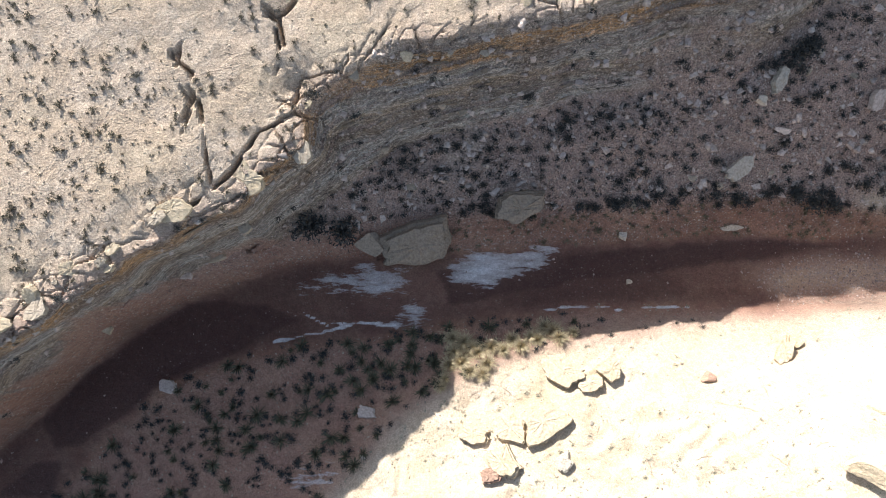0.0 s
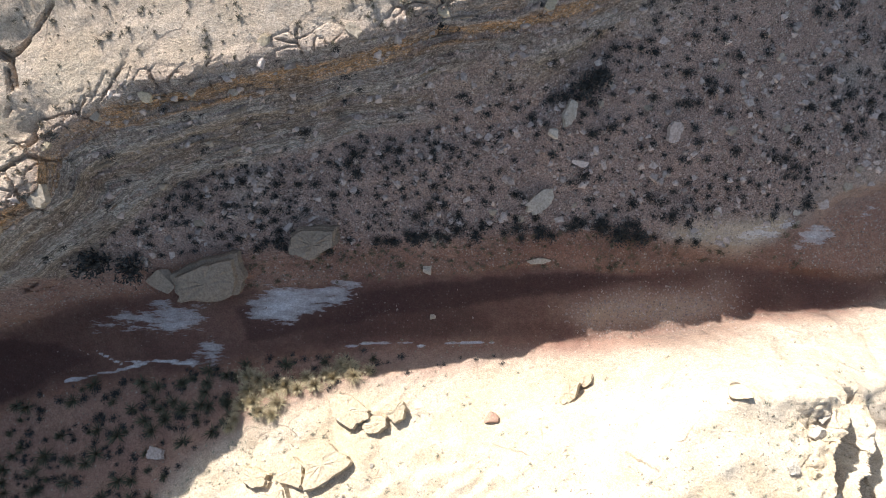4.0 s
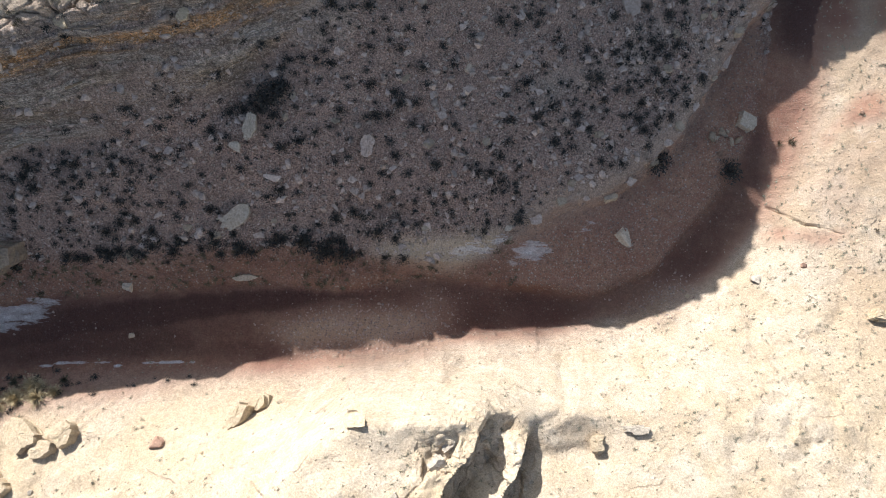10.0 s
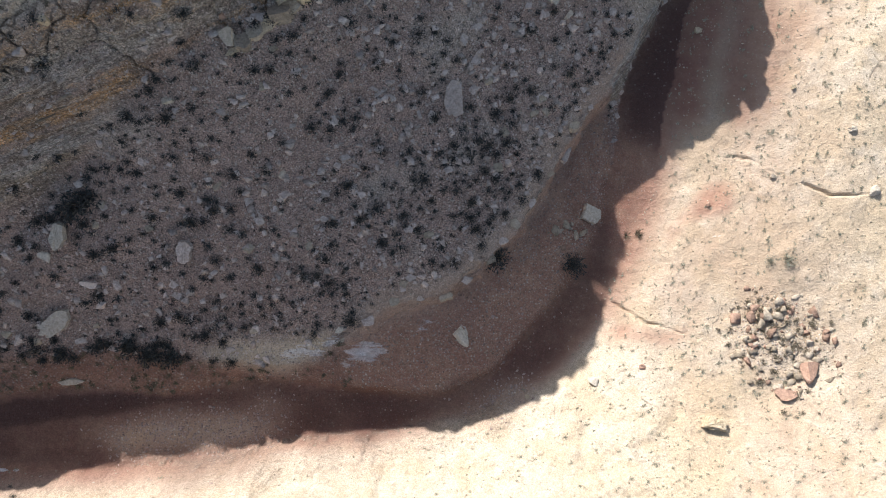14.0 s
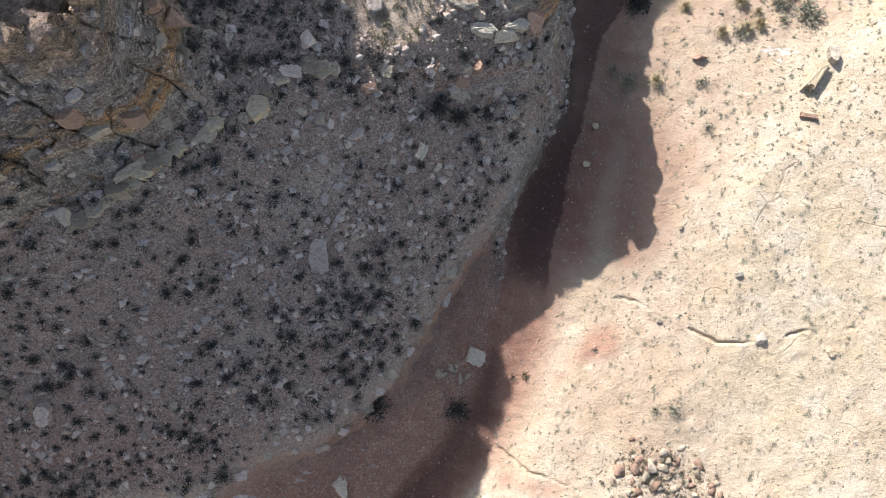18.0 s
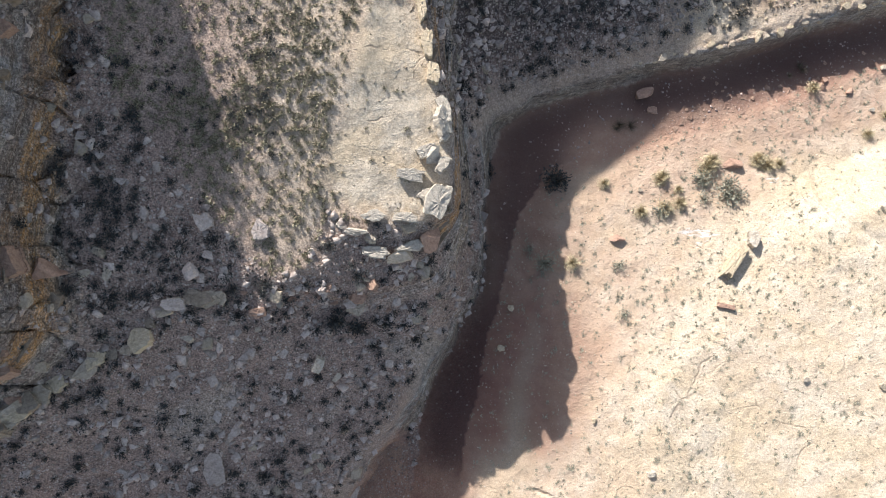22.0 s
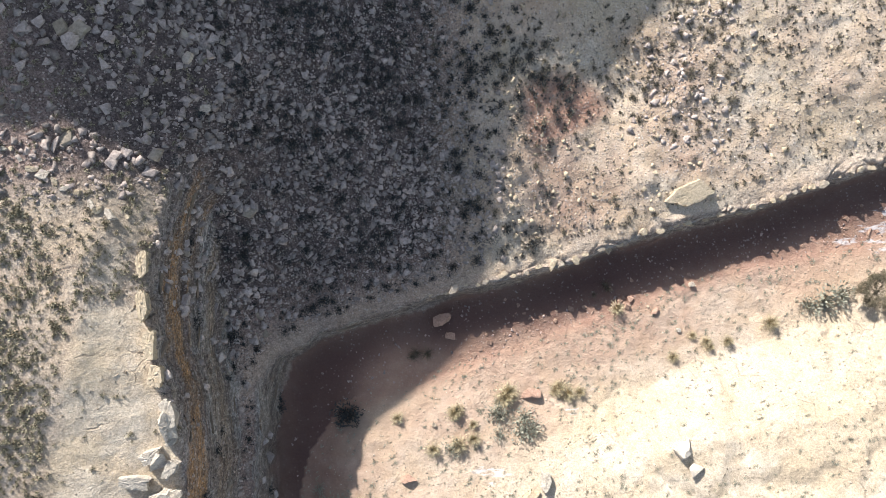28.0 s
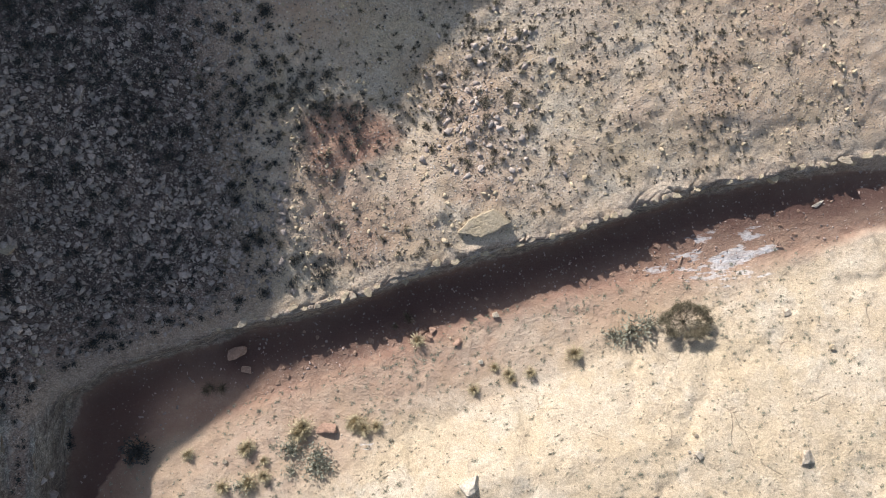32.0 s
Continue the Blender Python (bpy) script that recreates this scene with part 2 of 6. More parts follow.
def leaf_material(name, a, b):
    m, nt, bsdf = nodes_of(name)
    geo = nt.nodes.new("ShaderNodeNewGeometry")
    col = mix(nt, geo.outputs["Random Per Island"], a, b)
    nt.links.new(col, bsdf.inputs["Base Color"])
    bsdf.inputs["Roughness"].default_value = 0.8
    bsdf.inputs["Specular IOR Level"].default_value = 0.2
    return m


GROUND = ground_material()
ROCK = rock_material("sandstone", (0.44, 0.36, 0.26), (0.54, 0.45, 0.34), (0.40, 0.35, 0.30))
ROCK_GREY = rock_material("weathered_sandstone", (0.54, 0.445, 0.39), (0.70, 0.60, 0.535), (0.46, 0.38, 0.33))
ROCK_RED = rock_material("red_sandstone", (0.40, 0.26, 0.19), (0.46, 0.32, 0.24), (0.32, 0.20, 0.15))
ROCK_WHITE = rock_material("white_sandstone", (0.52, 0.46, 0.38), (0.62, 0.56, 0.47), (0.44, 0.38, 0.31))
ROCK_TAN = rock_material("tan_sandstone", (0.56, 0.46, 0.32), (0.66, 0.56, 0.42), (0.50, 0.39, 0.26))
ROCK_BROWN = rock_material("brown_sandstone", (0.30, 0.245, 0.185), (0.40, 0.335, 0.26), (0.25, 0.20, 0.16))
ROCK_PINK = rock_material("pink_gravel", (0.42, 0.32, 0.28), (0.56, 0.48, 0.44), (0.34, 0.22, 0.18))
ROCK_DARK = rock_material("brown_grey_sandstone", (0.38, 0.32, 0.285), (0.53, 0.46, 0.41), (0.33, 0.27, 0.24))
ROCK_LEDGE = rock_material("bedded_sandstone", (0.30, 0.23, 0.16), (0.38, 0.31, 0.24), (0.22, 0.17, 0.13))
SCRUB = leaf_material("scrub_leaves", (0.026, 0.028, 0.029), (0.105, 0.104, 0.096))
SAGE = leaf_material("sage_leaves", (0.23, 0.23, 0.175), (0.36, 0.345, 0.27))
STRAW = leaf_material("dry_grass", (0.36, 0.30, 0.19), (0.60, 0.51, 0.34))
YUCCA = leaf_material("yucca_leaves", (0.06, 0.062, 0.045), (0.16, 0.155, 0.10))
TWIG = leaf_material("bare_twigs", (0.10, 0.075, 0.05), (0.20, 0.16, 0.11))

# ---- landform lines: plan and height in metres ----
BED_NORTH = [(-33.2, -15.4, -2.3), (-28.3, -10.6, -2.2), (-23.8, -6.6, -2.1), (-20.1, -3.6, -2), (-15.4, -1.4, -1.8), (-9.8, 0.8, -1.6), (-3.7, 1.4, -1.5), (3.4, 1.7, -1.4),
             (12.3, 2.5, -1.2), (25.1, 3.3, -0.9), (32.7, 2.8, -0.5), (40.3, 3.8, -0.4), (44.4, 2.9, -0.3), (52.1, 2, -0.1), (56.7, 3.8, 0.1), (61.2, 8.6, 0.2), (63.3, 11.3, 0.2),
             (65.4, 15.8, 0.3), (66.3, 21, 0.3)]
BED_WEST = [(66.3, 21, 0.3), (66.8, 24.2, 0.3), (68, 27.6, 0.3), (69.9, 31.2, 0.3), (71.6, 34.3, 0.3), (71.9, 36.5, 0.4), (72.1, 41, 0.4), (72.5, 44, 0.5), (73.4, 46.4, 0.5), (75.9, 47.8, 0.6), (83.9, 50.1, 0.7), (94.1, 52.4, 0.9), (99.5, 54.1, 1),
            (108.5, 56, 1), (116.4, 58.3, 1.1), (124, 59.8, 1.1), (134.7, 60.7, 1.2), (150, 62, 1.4)]
BED_SOUTH = [(-32.2, -21.7, -2.4), (-25.4, -15.5, -2.3), (-18.7, -8.3, -2), (-11.8, -5.8, -1.7), (-3.6, -4.9, -1.5), (2.5, -3.6, -1.4), (7.8, -3, -1.2), (14.9, -2.3, -1), (26.5, -2.3, -0.4),
             (35.2, -2, -0.2), (42.3, -0.5, 0), (48.6, -0.3, 0.2), (54.8, 0.7, 0.3), (58.7, 2.3, 0.4), (61.9, 4.7, 0.5), (64.7, 8.2, 0.5), (66.6, 11.7, 0.5), (67.9, 15, 0.5)]
BED_EAST = [(67.9, 15, 0.5), (69.3, 19.5, 0.6), (70.3, 23.5, 0.7), (71.5, 28.5, 0.7), (73.2, 34.6, 0.8), (74.5, 39.6, 0.9), (76.6, 43.1, 0.9), (85.6, 45.6, 1), (94.3, 48.3, 1.2), (101, 50.6, 1.3), (108.6, 52.1, 1.3),
            (117.4, 53.4, 1.4), (126.4, 54.8, 1.4), (134.2, 56.2, 1.4), (150, 57.5, 1.6)]
BROW_NORTH = [(-31, -12.5, 5.5), (-27.8, -9.6, 5.5), (-24.8, -6.6, 5.5), (-21.7, -3.7, 5), (-17.9, -1.2, 4), (-15.1, 0.7, 1.5), (-11.4, 2.4, 0.6), (-6.9, 3.3, 0.2), (-1, 4.1, 0.1), (5.5, 4.6, 0), (12, 5.1, 0.2),
              (20.8, 5.6, 0.3), (30.8, 6.1, 0.4), (35.1, 5.6, 0.6), (39.5, 4.9, 0.7), (43.9, 5.2, 0.8), (45.6, 6.6, 1.1), (49.4, 9.4, 1.5), (52.8, 9.7, 1.8), (56.1, 12.5, 2.1), (59.6, 16.3, 2.3), (61.7, 20.1, 2.7),
              (63.7, 23.1, 3.2), (65.2, 24.8, 3.6)]
BROW_WEST = [(65.2, 24.8, 3.6), (67, 28.1, 4), (69.1, 31.7, 4.2), (70.9, 34.9, 4.2), (71.2, 36.5, 4.2), (71.4, 40.9, 4), (71.7, 43.9, 3.4), (72.7, 47, 2.2), (75.6, 48.3, 2), (79.3, 49.3, 2.2), (83.8, 50.6, 2.4), (87.9, 51.7, 2.8),
             (94.1, 52.9, 3.1), (99.3, 54.6, 3.2), (108.3, 56.5, 3.2), (116.1, 58.8, 3), (123.7, 60.3, 2.7), (133.9, 61.7, 2.3), (150, 63, 2.3)]
BROW_FOOT = [(45.9, 5.8, 0.6), (49.8, 8.7, 0.7), (53.2, 9.1, 0.75), (56.7, 12, 0.7), (60.2, 15.9, 0.6), (62.4, 19.8, 0.5), (64.4, 22.6, 0.4), (66, 24.4, 0.35)]
BENCH_EDGE = [(46, 3.3, 0.4), (52, 2.7, 0.5), (56.4, 4.5, 0.6), (60.7, 9.1, 0.6), (62.7, 11.8, 0.6), (64.7, 16.1, 0.6), (65.6, 20.6, 0.5)]
CLIFF_FOOT = [(-15, 0, 0.9), (-10.1, 2.8, 1), (-6.8, 5.1, 1.2), (-4.3, 6.7, 1.4), (-1.4, 9.1, 1.8), (2.3, 10.2, 2.3), (9.3, 11.9, 2.8), (16.2, 13.4, 3.1), (20, 12.9, 3.1), (23.9, 13.7, 3.3), (26, 16, 4), (27.4, 17.9, 5),
              (29.9, 19.5, 6), (32.8, 21.7, 7.2), (36.3, 25, 9.2), (39.2, 26.3, 9.4), (43.4, 28, 9.6), (46, 30.8, 9.8), (47.5, 33.1, 10.6), (46.8, 36, 10.8), (46.5, 40, 11.5), (47, 44, 12), (47.6, 47.5, 12.6), (48.2, 54, 13.2),
              (48.6, 61, 14), (48.4, 68, 15), (44, 75, 16), (36, 80, 17)]
RIM_NORTH = [(-33, -9, 9.2), (-24.7, -4.5, 9.3), (-21.6, -3.1, 9.5), (-20.2, -1.2, 9.7), (-17.1, 0.2, 9.8), (-14.8, 1.8, 9.8), (-12.9, 3, 9.6), (-10.2, 3.9, 9.4), (-9.4, 5.5, 9.3), (-6.2, 7.9, 9.2), (-6.7, 10.6, 8.6), (-3.6, 12.6, 9.2),
             (-0.8, 14.2, 9.9), (2.5, 14, 10.3), (7.6, 15.5, 10.4), (12.7, 16.9, 10.3), (17.1, 18.8, 10.3), (23.8, 20.6, 11), (27.5, 23.3, 12.5), (34.5, 28, 13), (40.5, 31.5, 15.2), (44.3, 32, 15.8), (45.2, 34, 16.2), (44.7, 38, 17.4),
             (44.8, 44, 18.9), (45, 50, 20.1), (45, 58, 19.6), (45.2, 64, 18.6), (43, 70, 20), (34, 76, 22)]
RIM_LEVEL = [(x - 0.4, y + 0.9, z + 0.1) for x, y, z in RIM_NORTH[8:20]]
LEDGE_NORTH = [(-4.8, 8.8, 4.6), (1.4, 11.2, 5), (6.8, 12.9, 5.4), (14.1, 15, 5.8), (18.6, 16.2, 6), (24, 18, 7)]
SPUR_RIM = [(58.1, 35.4, 9.2), (60.3, 36.2, 9.2), (61.5, 39, 9.6), (63.5, 38.4, 9.7), (66.2, 38.3, 9.7), (68.9, 39.4, 9.6), (69, 44.2, 10.2), (68, 47.8, 10.5), (67.6, 52.3, 10.4), (68.2, 57, 10.2), (69.6, 61.2, 10), (71.8, 63.9, 9.7)]
SPUR_FOOT = [(55, 34.6, 9), (58.1, 34.1, 8.6), (61.2, 33.5, 7), (65.5, 33.4, 6.4), (68.1, 33.8, 6.2), (69.9, 35.7, 5.6), (70.5, 38.7, 4.6), (70.6, 43.5, 4.2), (69.9, 47.8, 4), (69.8, 52.7, 5), (69.9, 56.5, 6.8), (71.3, 59.1, 8.2), (72.9, 62.4, 8.8)]
SPUR_SHELF = [(60.6, 34.6, 8.5), (62.4, 35, 8.2), (65.6, 34.9, 8.1), (67.9, 35.6, 8)]
TALUS = [(5, 8, 1.5), (26.9, 14.3, 3.6), (44.7, 15.2, 3.6), (53.5, 23.5, 5.4), (60.5, 29.9, 6.2), (66, 31, 5.2)]
TALUS_LOW = [(10, 6.5, 0.8), (26.3, 9.2, 1.1), (45.4, 7.6, 1.1), (50.5, 10.9, 1.9)]
MESA = [(52.8, 34.5, 9.6), (57.6, 38.3, 9.6), (61.5, 43, 10.4), (64, 49, 11.4), (65, 55, 11.4), (65.7, 59.3, 10.9), (68, 66, 11)]
MESA_BACK = [(52, 44, 10.7), (56.6, 54.5, 12.1), (61.1, 58.6, 11.7), (58, 68, 12.6), (62, 74, 13)]
RUBBLE = [(72.7, 58.8, 7), (79.5, 60.6, 6.4), (76.7, 66.6, 8.4), (84.3, 70.2, 7.9), (86, 78, 8.5)]
NORTH_BENCH = [(99.4, 57.9, 4.2), (97.4, 63.9, 3.4), (96.3, 66, 3.8), (107, 69.2, 3.8), (111, 65.5, 3.7), (121, 65, 3.5), (133, 68, 3.3)]
NORTH_BACK = [(84, 84, 8.4), (97, 82, 4.8), (110, 82, 4.2), (130, 78, 4), (150, 76, 3.8)]
MASSIF_FOOT = [(40, 84, 17), (52, 80, 15), (62, 79.5, 14), (72.5, 77.5, 11.5), (77, 82, 10.5), (79.5, 88.8, 10), (86, 91.5, 9.5), (90, 96, 9.5), (101, 105, 9)]
MASSIF_RIM = [(38, 90, 27), (47, 85, 26), (52, 84, 24), (58, 84, 22.5), (63, 84, 21.3), (67, 82, 19.8), (71, 80.8, 18.5), (73.2, 83, 18.4), (75.1, 86.5, 18.4), (76.1, 90.6, 18.4), (79.8, 92, 18.3), (83.2, 94, 18.3), (86.4, 98.3, 18.4), (98, 109, 19)]
PLATEAU = [(-40, 0, 10), (-15, 5.2, 10.3), (-8, 13, 9.6), (-7.4, 16.8, 9.2), (-2.3, 15.5, 10)]
PLATEAU_BACK = [(-45, 30, 13), (0, 30, 12.5), (18, 28, 13), (27, 37, 18), (31, 50, 21.5), (28, 62, 22)]
NOSE_BACK = [(30, 36, 18.6), (34.5, 38, 19.8), (37.5, 38.5, 19.7), (41, 37, 18.9), (42.5, 40.5, 19.4)]
HIGH_RIM = [(26.3, 29.1, 15.4), (29.5, 31.2, 16.3), (33, 32.6, 17.3), (36, 31.8, 16.9), (39.3, 32.8, 16.8), (42.3, 33, 16.6)]
SOUTH_TERRACE = [(-20, -22, -1.5), (-18.4, -10, -1.9), (-8, -9, -1.2), (-3, -10.4, -0.6), (2, -7, -0.6), (8, -4.6, -0.6), (16, -3.6, -0.3), (25, -3.1, 0)]
SLICK_FOOT = [(-8, -22, 0), (-6, -16.5, 0.2), (-1, -10.6, 0.2), (3.5, -7.6, 0.3), (12.3, -4.8, 0.6), (25, -3.6, 0.6)]
SLICK_LOW = [(2, -14, 1.6), (7.3, -8.1, 1.5), (14.9, -6.6, 2.1), (22, -5.6, 2.6), (28, -4.9, 3.2), (35, -2.7, 5), (40, -2, 5), (45.8, -1.3, 3), (52, -0.7, 2.4), (58, 0.6, 2.2)]
SLICK_CREST = [(-2, -22, 4), (6, -15, 4), (14, -12, 4.6), (22, -10.2, 6.5), (27.6, -7.4, 7.6), (29.8, -8.4, 10.6), (32.5, -5.8, 11), (35, -4.6, 11.5), (40.3, -4.4, 11.2), (42.6, -4.6, 9), (46, -5, 7), (52.8, -5.6, 6.4), (60, -5, 6.6), (66, -6, 8)]
SLICK_DOME = [(27, -11, 9.6), (30.5, -10.5, 11.6), (33.5, -8.2, 12.2), (36.4, -7.6, 12.2), (37.4, -10, 12.9), (37.2, -14, 14)]
HOLLOW = [(41.2, -9.6, 9.2), (43, -8.2, 8.8), (45.6, -7.9, 6.8), (50, -7.4, 6.2)]
SOUTH_BACK = [(0, -28, 6), (20, -22, 11), (35, -18, 14.5), (50, -16, 10.5), (66, -14, 11), (90, -12, 11), (105, 5, 10)]
EAST_LOW = [(61.5, 2.6, 2.2), (67.2, 4.5, 2.8), (68, 7.8, 2.1), (72.8, 16.2, 1.9), (72, 18.2, 1.4), (73.5, 24, 1.5), (75.2, 31, 1.4), (78, 37, 1.7), (81.6, 38, 2), (86, 42.4, 1.7), (92, 43.2, 1.7), (101, 46, 1.7), (110, 49, 1.7)]
EAST_MID = [(71.5, 0.8, 4.6), (79.5, 4.2, 3.8), (77.7, 12.4, 3.5), (83.8, 17, 4.6), (83.5, 27, 4.3), (89, 32.4, 3.9), (89.7, 35.8, 3.2), (100.5, 39.6, 4.7), (113.9, 41.7, 5.1), (123.4, 40.4, 5.8)]
SLICK_EAST_FOOT = [(95.3, 42.3, 2), (101.6, 44.6, 2), (108.6, 46.7, 2), (115, 48.6, 2.2), (119.5, 50.5, 2), (125.5, 53, 1.8), (133, 55.6, 1.7), (150, 57, 1.8)]
EAST_BACK = [(82, 0, 5.5), (92, 8, 6.5), (98, 20, 6.6), (103, 30, 6.3), (115, 34, 7), (130, 36, 7), (140, 46, 5.6), (150, 52, 4)]
LINES = [BED_NORTH, BED_WEST, BED_SOUTH, BED_EAST, BROW_NORTH, BROW_WEST, BROW_FOOT, BENCH_EDGE, CLIFF_FOOT, RIM_NORTH, RIM_LEVEL, LEDGE_NORTH, SPUR_RIM, SPUR_FOOT, SPUR_SHELF, TALUS, TALUS_LOW, MESA, MESA_BACK, RUBBLE, NORTH_BENCH, NORTH_BACK,
         MASSIF_FOOT, MASSIF_RIM, PLATEAU, PLATEAU_BACK, NOSE_BACK, HIGH_RIM, SOUTH_TERRACE, SLICK_FOOT, SLICK_LOW, SLICK_CREST, SLICK_DOME, HOLLOW, SOUTH_BACK, EAST_LOW, EAST_MID, SLICK_EAST_FOOT, EAST_BACK]

X0, Y0, STEP, NX, NY = -48.0, -32.0, 0.2, 992, 720  # the plan's grid

_table = np.random.default_rng(3).random((256, 256))


def vnoise(x, y):
    """Smooth value noise, 0 to 1."""
    xi, yi = np.floor(x).astype(int), np.floor(y).astype(int)
    fx, fy = x - xi, y - yi
    fx, fy = fx * fx * (3 - 2 * fx), fy * fy * (3 - 2 * fy)
    a, b, c, d = (_table[(xi + i) & 255, (yi + j) & 255] for i, j in ((0, 0), (1, 0), (0, 1), (1, 1)))
    return (a * (1 - fx) + b * fx) * (1 - fy) + (c * (1 - fx) + d * fx) * fy


def fbm(x, y, size, octaves=4):
    """Fractal noise about 0, within about 1, with features of that size in metres."""
    total, amp = 0.0, 0.5
    for k in range(octaves):
        total = total + amp * (vnoise(x / size + 17.3 * k, y / size - 9.1 * k) - 0.5) * 2
        size, amp = size / 2.03, amp / 2
    return total


def blur(a, n, times=2):
    """Box blur over 2n + 1 cells."""
    for _ in range(times):
        for axis in (0, 1):
            p = np.pad(a, [(n + 1, n) if k == axis else (0, 0) for k in (0, 1)], mode="edge").cumsum(axis)
            a = (np.take(p, range(2 * n + 1, p.shape[axis]), axis) - np.take(p, range(0, p.shape[axis] - 2 * n - 1), axis)) / (2 * n + 1)
    return a


def dense(line, step):
    pts = np.array(line, float)
    out = []
    for a, b in zip(pts[:-1], pts[1:]):
        n = max(1, int(np.linalg.norm((b - a)[:2]) / step))
        out.append(a + (b - a) * (np.arange(n) / n)[:, None])
    return np.concatenate(out + [pts[-1:]])


def relief():
    """Heights over the grid: a sheet stretched over all the landform lines."""
    z = None
    for level, rounds in ((16, 500), (8, 160), (4, 90), (2, 50), (1, 40)):
        step, nx, ny = STEP * level, NX // level, NY // level
        total, count = np.zeros((ny, nx)), np.zeros((ny, nx))
        for line in LINES:
            p = dense(line, step * 0.5)
            # the lines wander a little, as worn edges do
            px = p[:, 0] + 0.55 * fbm(p[:, 0], p[:, 1], 2.0, 4)
            py = p[:, 1] + 0.55 * fbm(p[:, 0] + 70, p[:, 1], 2.0, 4)
            i, j = ((px - X0) / step).astype(int), ((py - Y0) / step).astype(int)
            ok = (i >= 0) & (i < nx) & (j >= 0) & (j < ny)
            np.add.at(total, (j[ok], i[ok]), p[ok, 2])
            np.add.at(count, (j[ok], i[ok]), 1)
        fixed = count > 0
        told = total[fixed] / count[fixed]
        if z is None:
            z = np.full((ny, nx), told.mean())
        else:
            z = blur(np.repeat(np.repeat(z, 2, 0), 2, 1)[:ny, :nx], 1, 1)
        z[fixed] = told
        for _ in range(rounds):
            p = np.pad(z, 1, mode="edge")
            z = (p[:-2, 1:-1] + p[2:, 1:-1] + p[1:-1, :-2] + p[1:-1, 2:]) / 4
            z[fixed] = told
    return z


def inside(poly, x, y):
    """Which points lie in a polygon of the plan."""
    res = np.zeros(x.shape, bool)
    pts = [p[:2] for p in poly]
    for (xa, ya), (xb, yb) in zip(pts, pts[1:] + pts[:1]):
        if ya != yb:
            res ^= ((ya > y) != (yb > y)) & (x < (xb - xa) * (y - ya) / (yb - ya) + xa)
    return res


gx, gy = np.meshgrid(X0 + STEP * (np.arange(NX) + 0.5), Y0 + STEP * (np.arange(NY) + 0.5))
Z = relief()
Z = 0.5 * Z + 0.5 * blur(Z, 1, 1)
slope_y, slope_x = np.gradient(Z, STEP)
steep = np.hypot(slope_x, slope_y)
wx, wy = gx + 0.5 * fbm(gx, gy, 3.0, 4), gy + 0.5 * fbm(gx + 40, gy + 90, 3.0, 4)
bed = inside(BED_NORTH + BED_WEST + (BED_SOUTH + BED_EAST)[::-1], wx, wy)
south = inside(BED_SOUTH + BED_EAST + [(160, -60, 0), (-60, -60, 0)], wx, wy)
top_nw = inside(RIM_NORTH + [(-60, 90, 0), (-60, -9, 0)], wx, wy)
spur = inside(SPUR_RIM + [(60, 76, 0), (50, 60, 0), (50, 46, 0)], wx, wy)
slick = inside(SLICK_FOOT + [(30, -3.2, 0), (42.3, -0.9, 0), (48.6, -0.6, 0), (54.8, 0.4, 0), (59, 1.9, 0), (62.3, 4.2, 0), (65.2, 7.8, 0), (70, 1, 0), (90, -40, 0), (0, -40, 0)], wx, wy) \
    | inside(SLICK_EAST_FOOT + [(160, 20, 0), (104, 20, 0), (97, 34, 0), (91, 38, 0)], wx, wy)
cliffy = np.clip((blur(steep, 1, 1) - 0.9) / 0.8, 0, 1) * ~bed

# relief of each landform
soft = blur(bed.astype(float), 2)
rough = fbm(gx, gy, 6, 5)
coarse = blur(np.where(south, 0.16, np.where(top_nw, 0.12, np.where(spur, 0.16, 0.36))), 8)
Z = Z + (1 - soft) * coarse * rough + (1 - soft) * (0.05 + 0.35 * coarse) * fbm(gx + 5, gy, 0.9, 3)


def blocks(x, y, size, seed):
    """Broken rock: each place's block (a height and tilt of its own) and how near it is to the crack round the block."""
    jit = np.random.default_rng(seed).random((5, 128, 128))
    a, b = (0.88 * x + 0.47 * y) / size, (0.88 * y - 0.47 * x) / size * 1.4
    u, v = a + 0.3 * fbm(x, y, 2.5, 4), b + 0.3 * fbm(x + 31, y, 2.5, 4)
    iu, iv = np.floor(u).astype(int), np.floor(v).astype(int)
    d1, d2, h = np.full(u.shape, 9.0), np.full(u.shape, 9.0), np.zeros(u.shape)
    for i in (-1, 0, 1):
        for j in (-1, 0, 1):
            a, c = (iu + i) & 127, (iv + j) & 127
            px, py = u - (iu + i + jit[0][a, c]), v - (iv + j + jit[1][a, c])
            d = 0.6 * np.maximum(np.abs(px), np.abs(py)) + 0.4 * np.hypot(px, py)
            nearer = d < d1
            d2 = np.where(nearer, d1, np.minimum(d2, d))
            h = np.where(nearer, (jit[2][a, c] - 0.5) + 0.7 * px * (jit[3][a, c] - 0.5) + 0.7 * py * (jit[4][a, c] - 0.5), h)
            d1 = np.where(nearer, d, d1)
    return h, np.clip(1 - (d2 - d1) / (0.3 / size), 0, 1)


def beside(lines, reach):
    """1 along the lines, fading to 0 at that many metres."""
    m = np.zeros(Z.shape)
    for line in lines:
        p = dense(line, 0.4)
        i, j = ((p[:, 0] - X0) / STEP).astype(int), ((p[:, 1] - Y0) / STEP).astype(int)
        ok = (i >= 0) & (i < NX) & (j >= 0) & (j < NY)
        m[j[ok], i[ok]] = 1
    n = int(reach / STEP / 2)
    return np.clip(blur(m, n, 2) * (2 * n + 1) * 0.9, 0, 1)


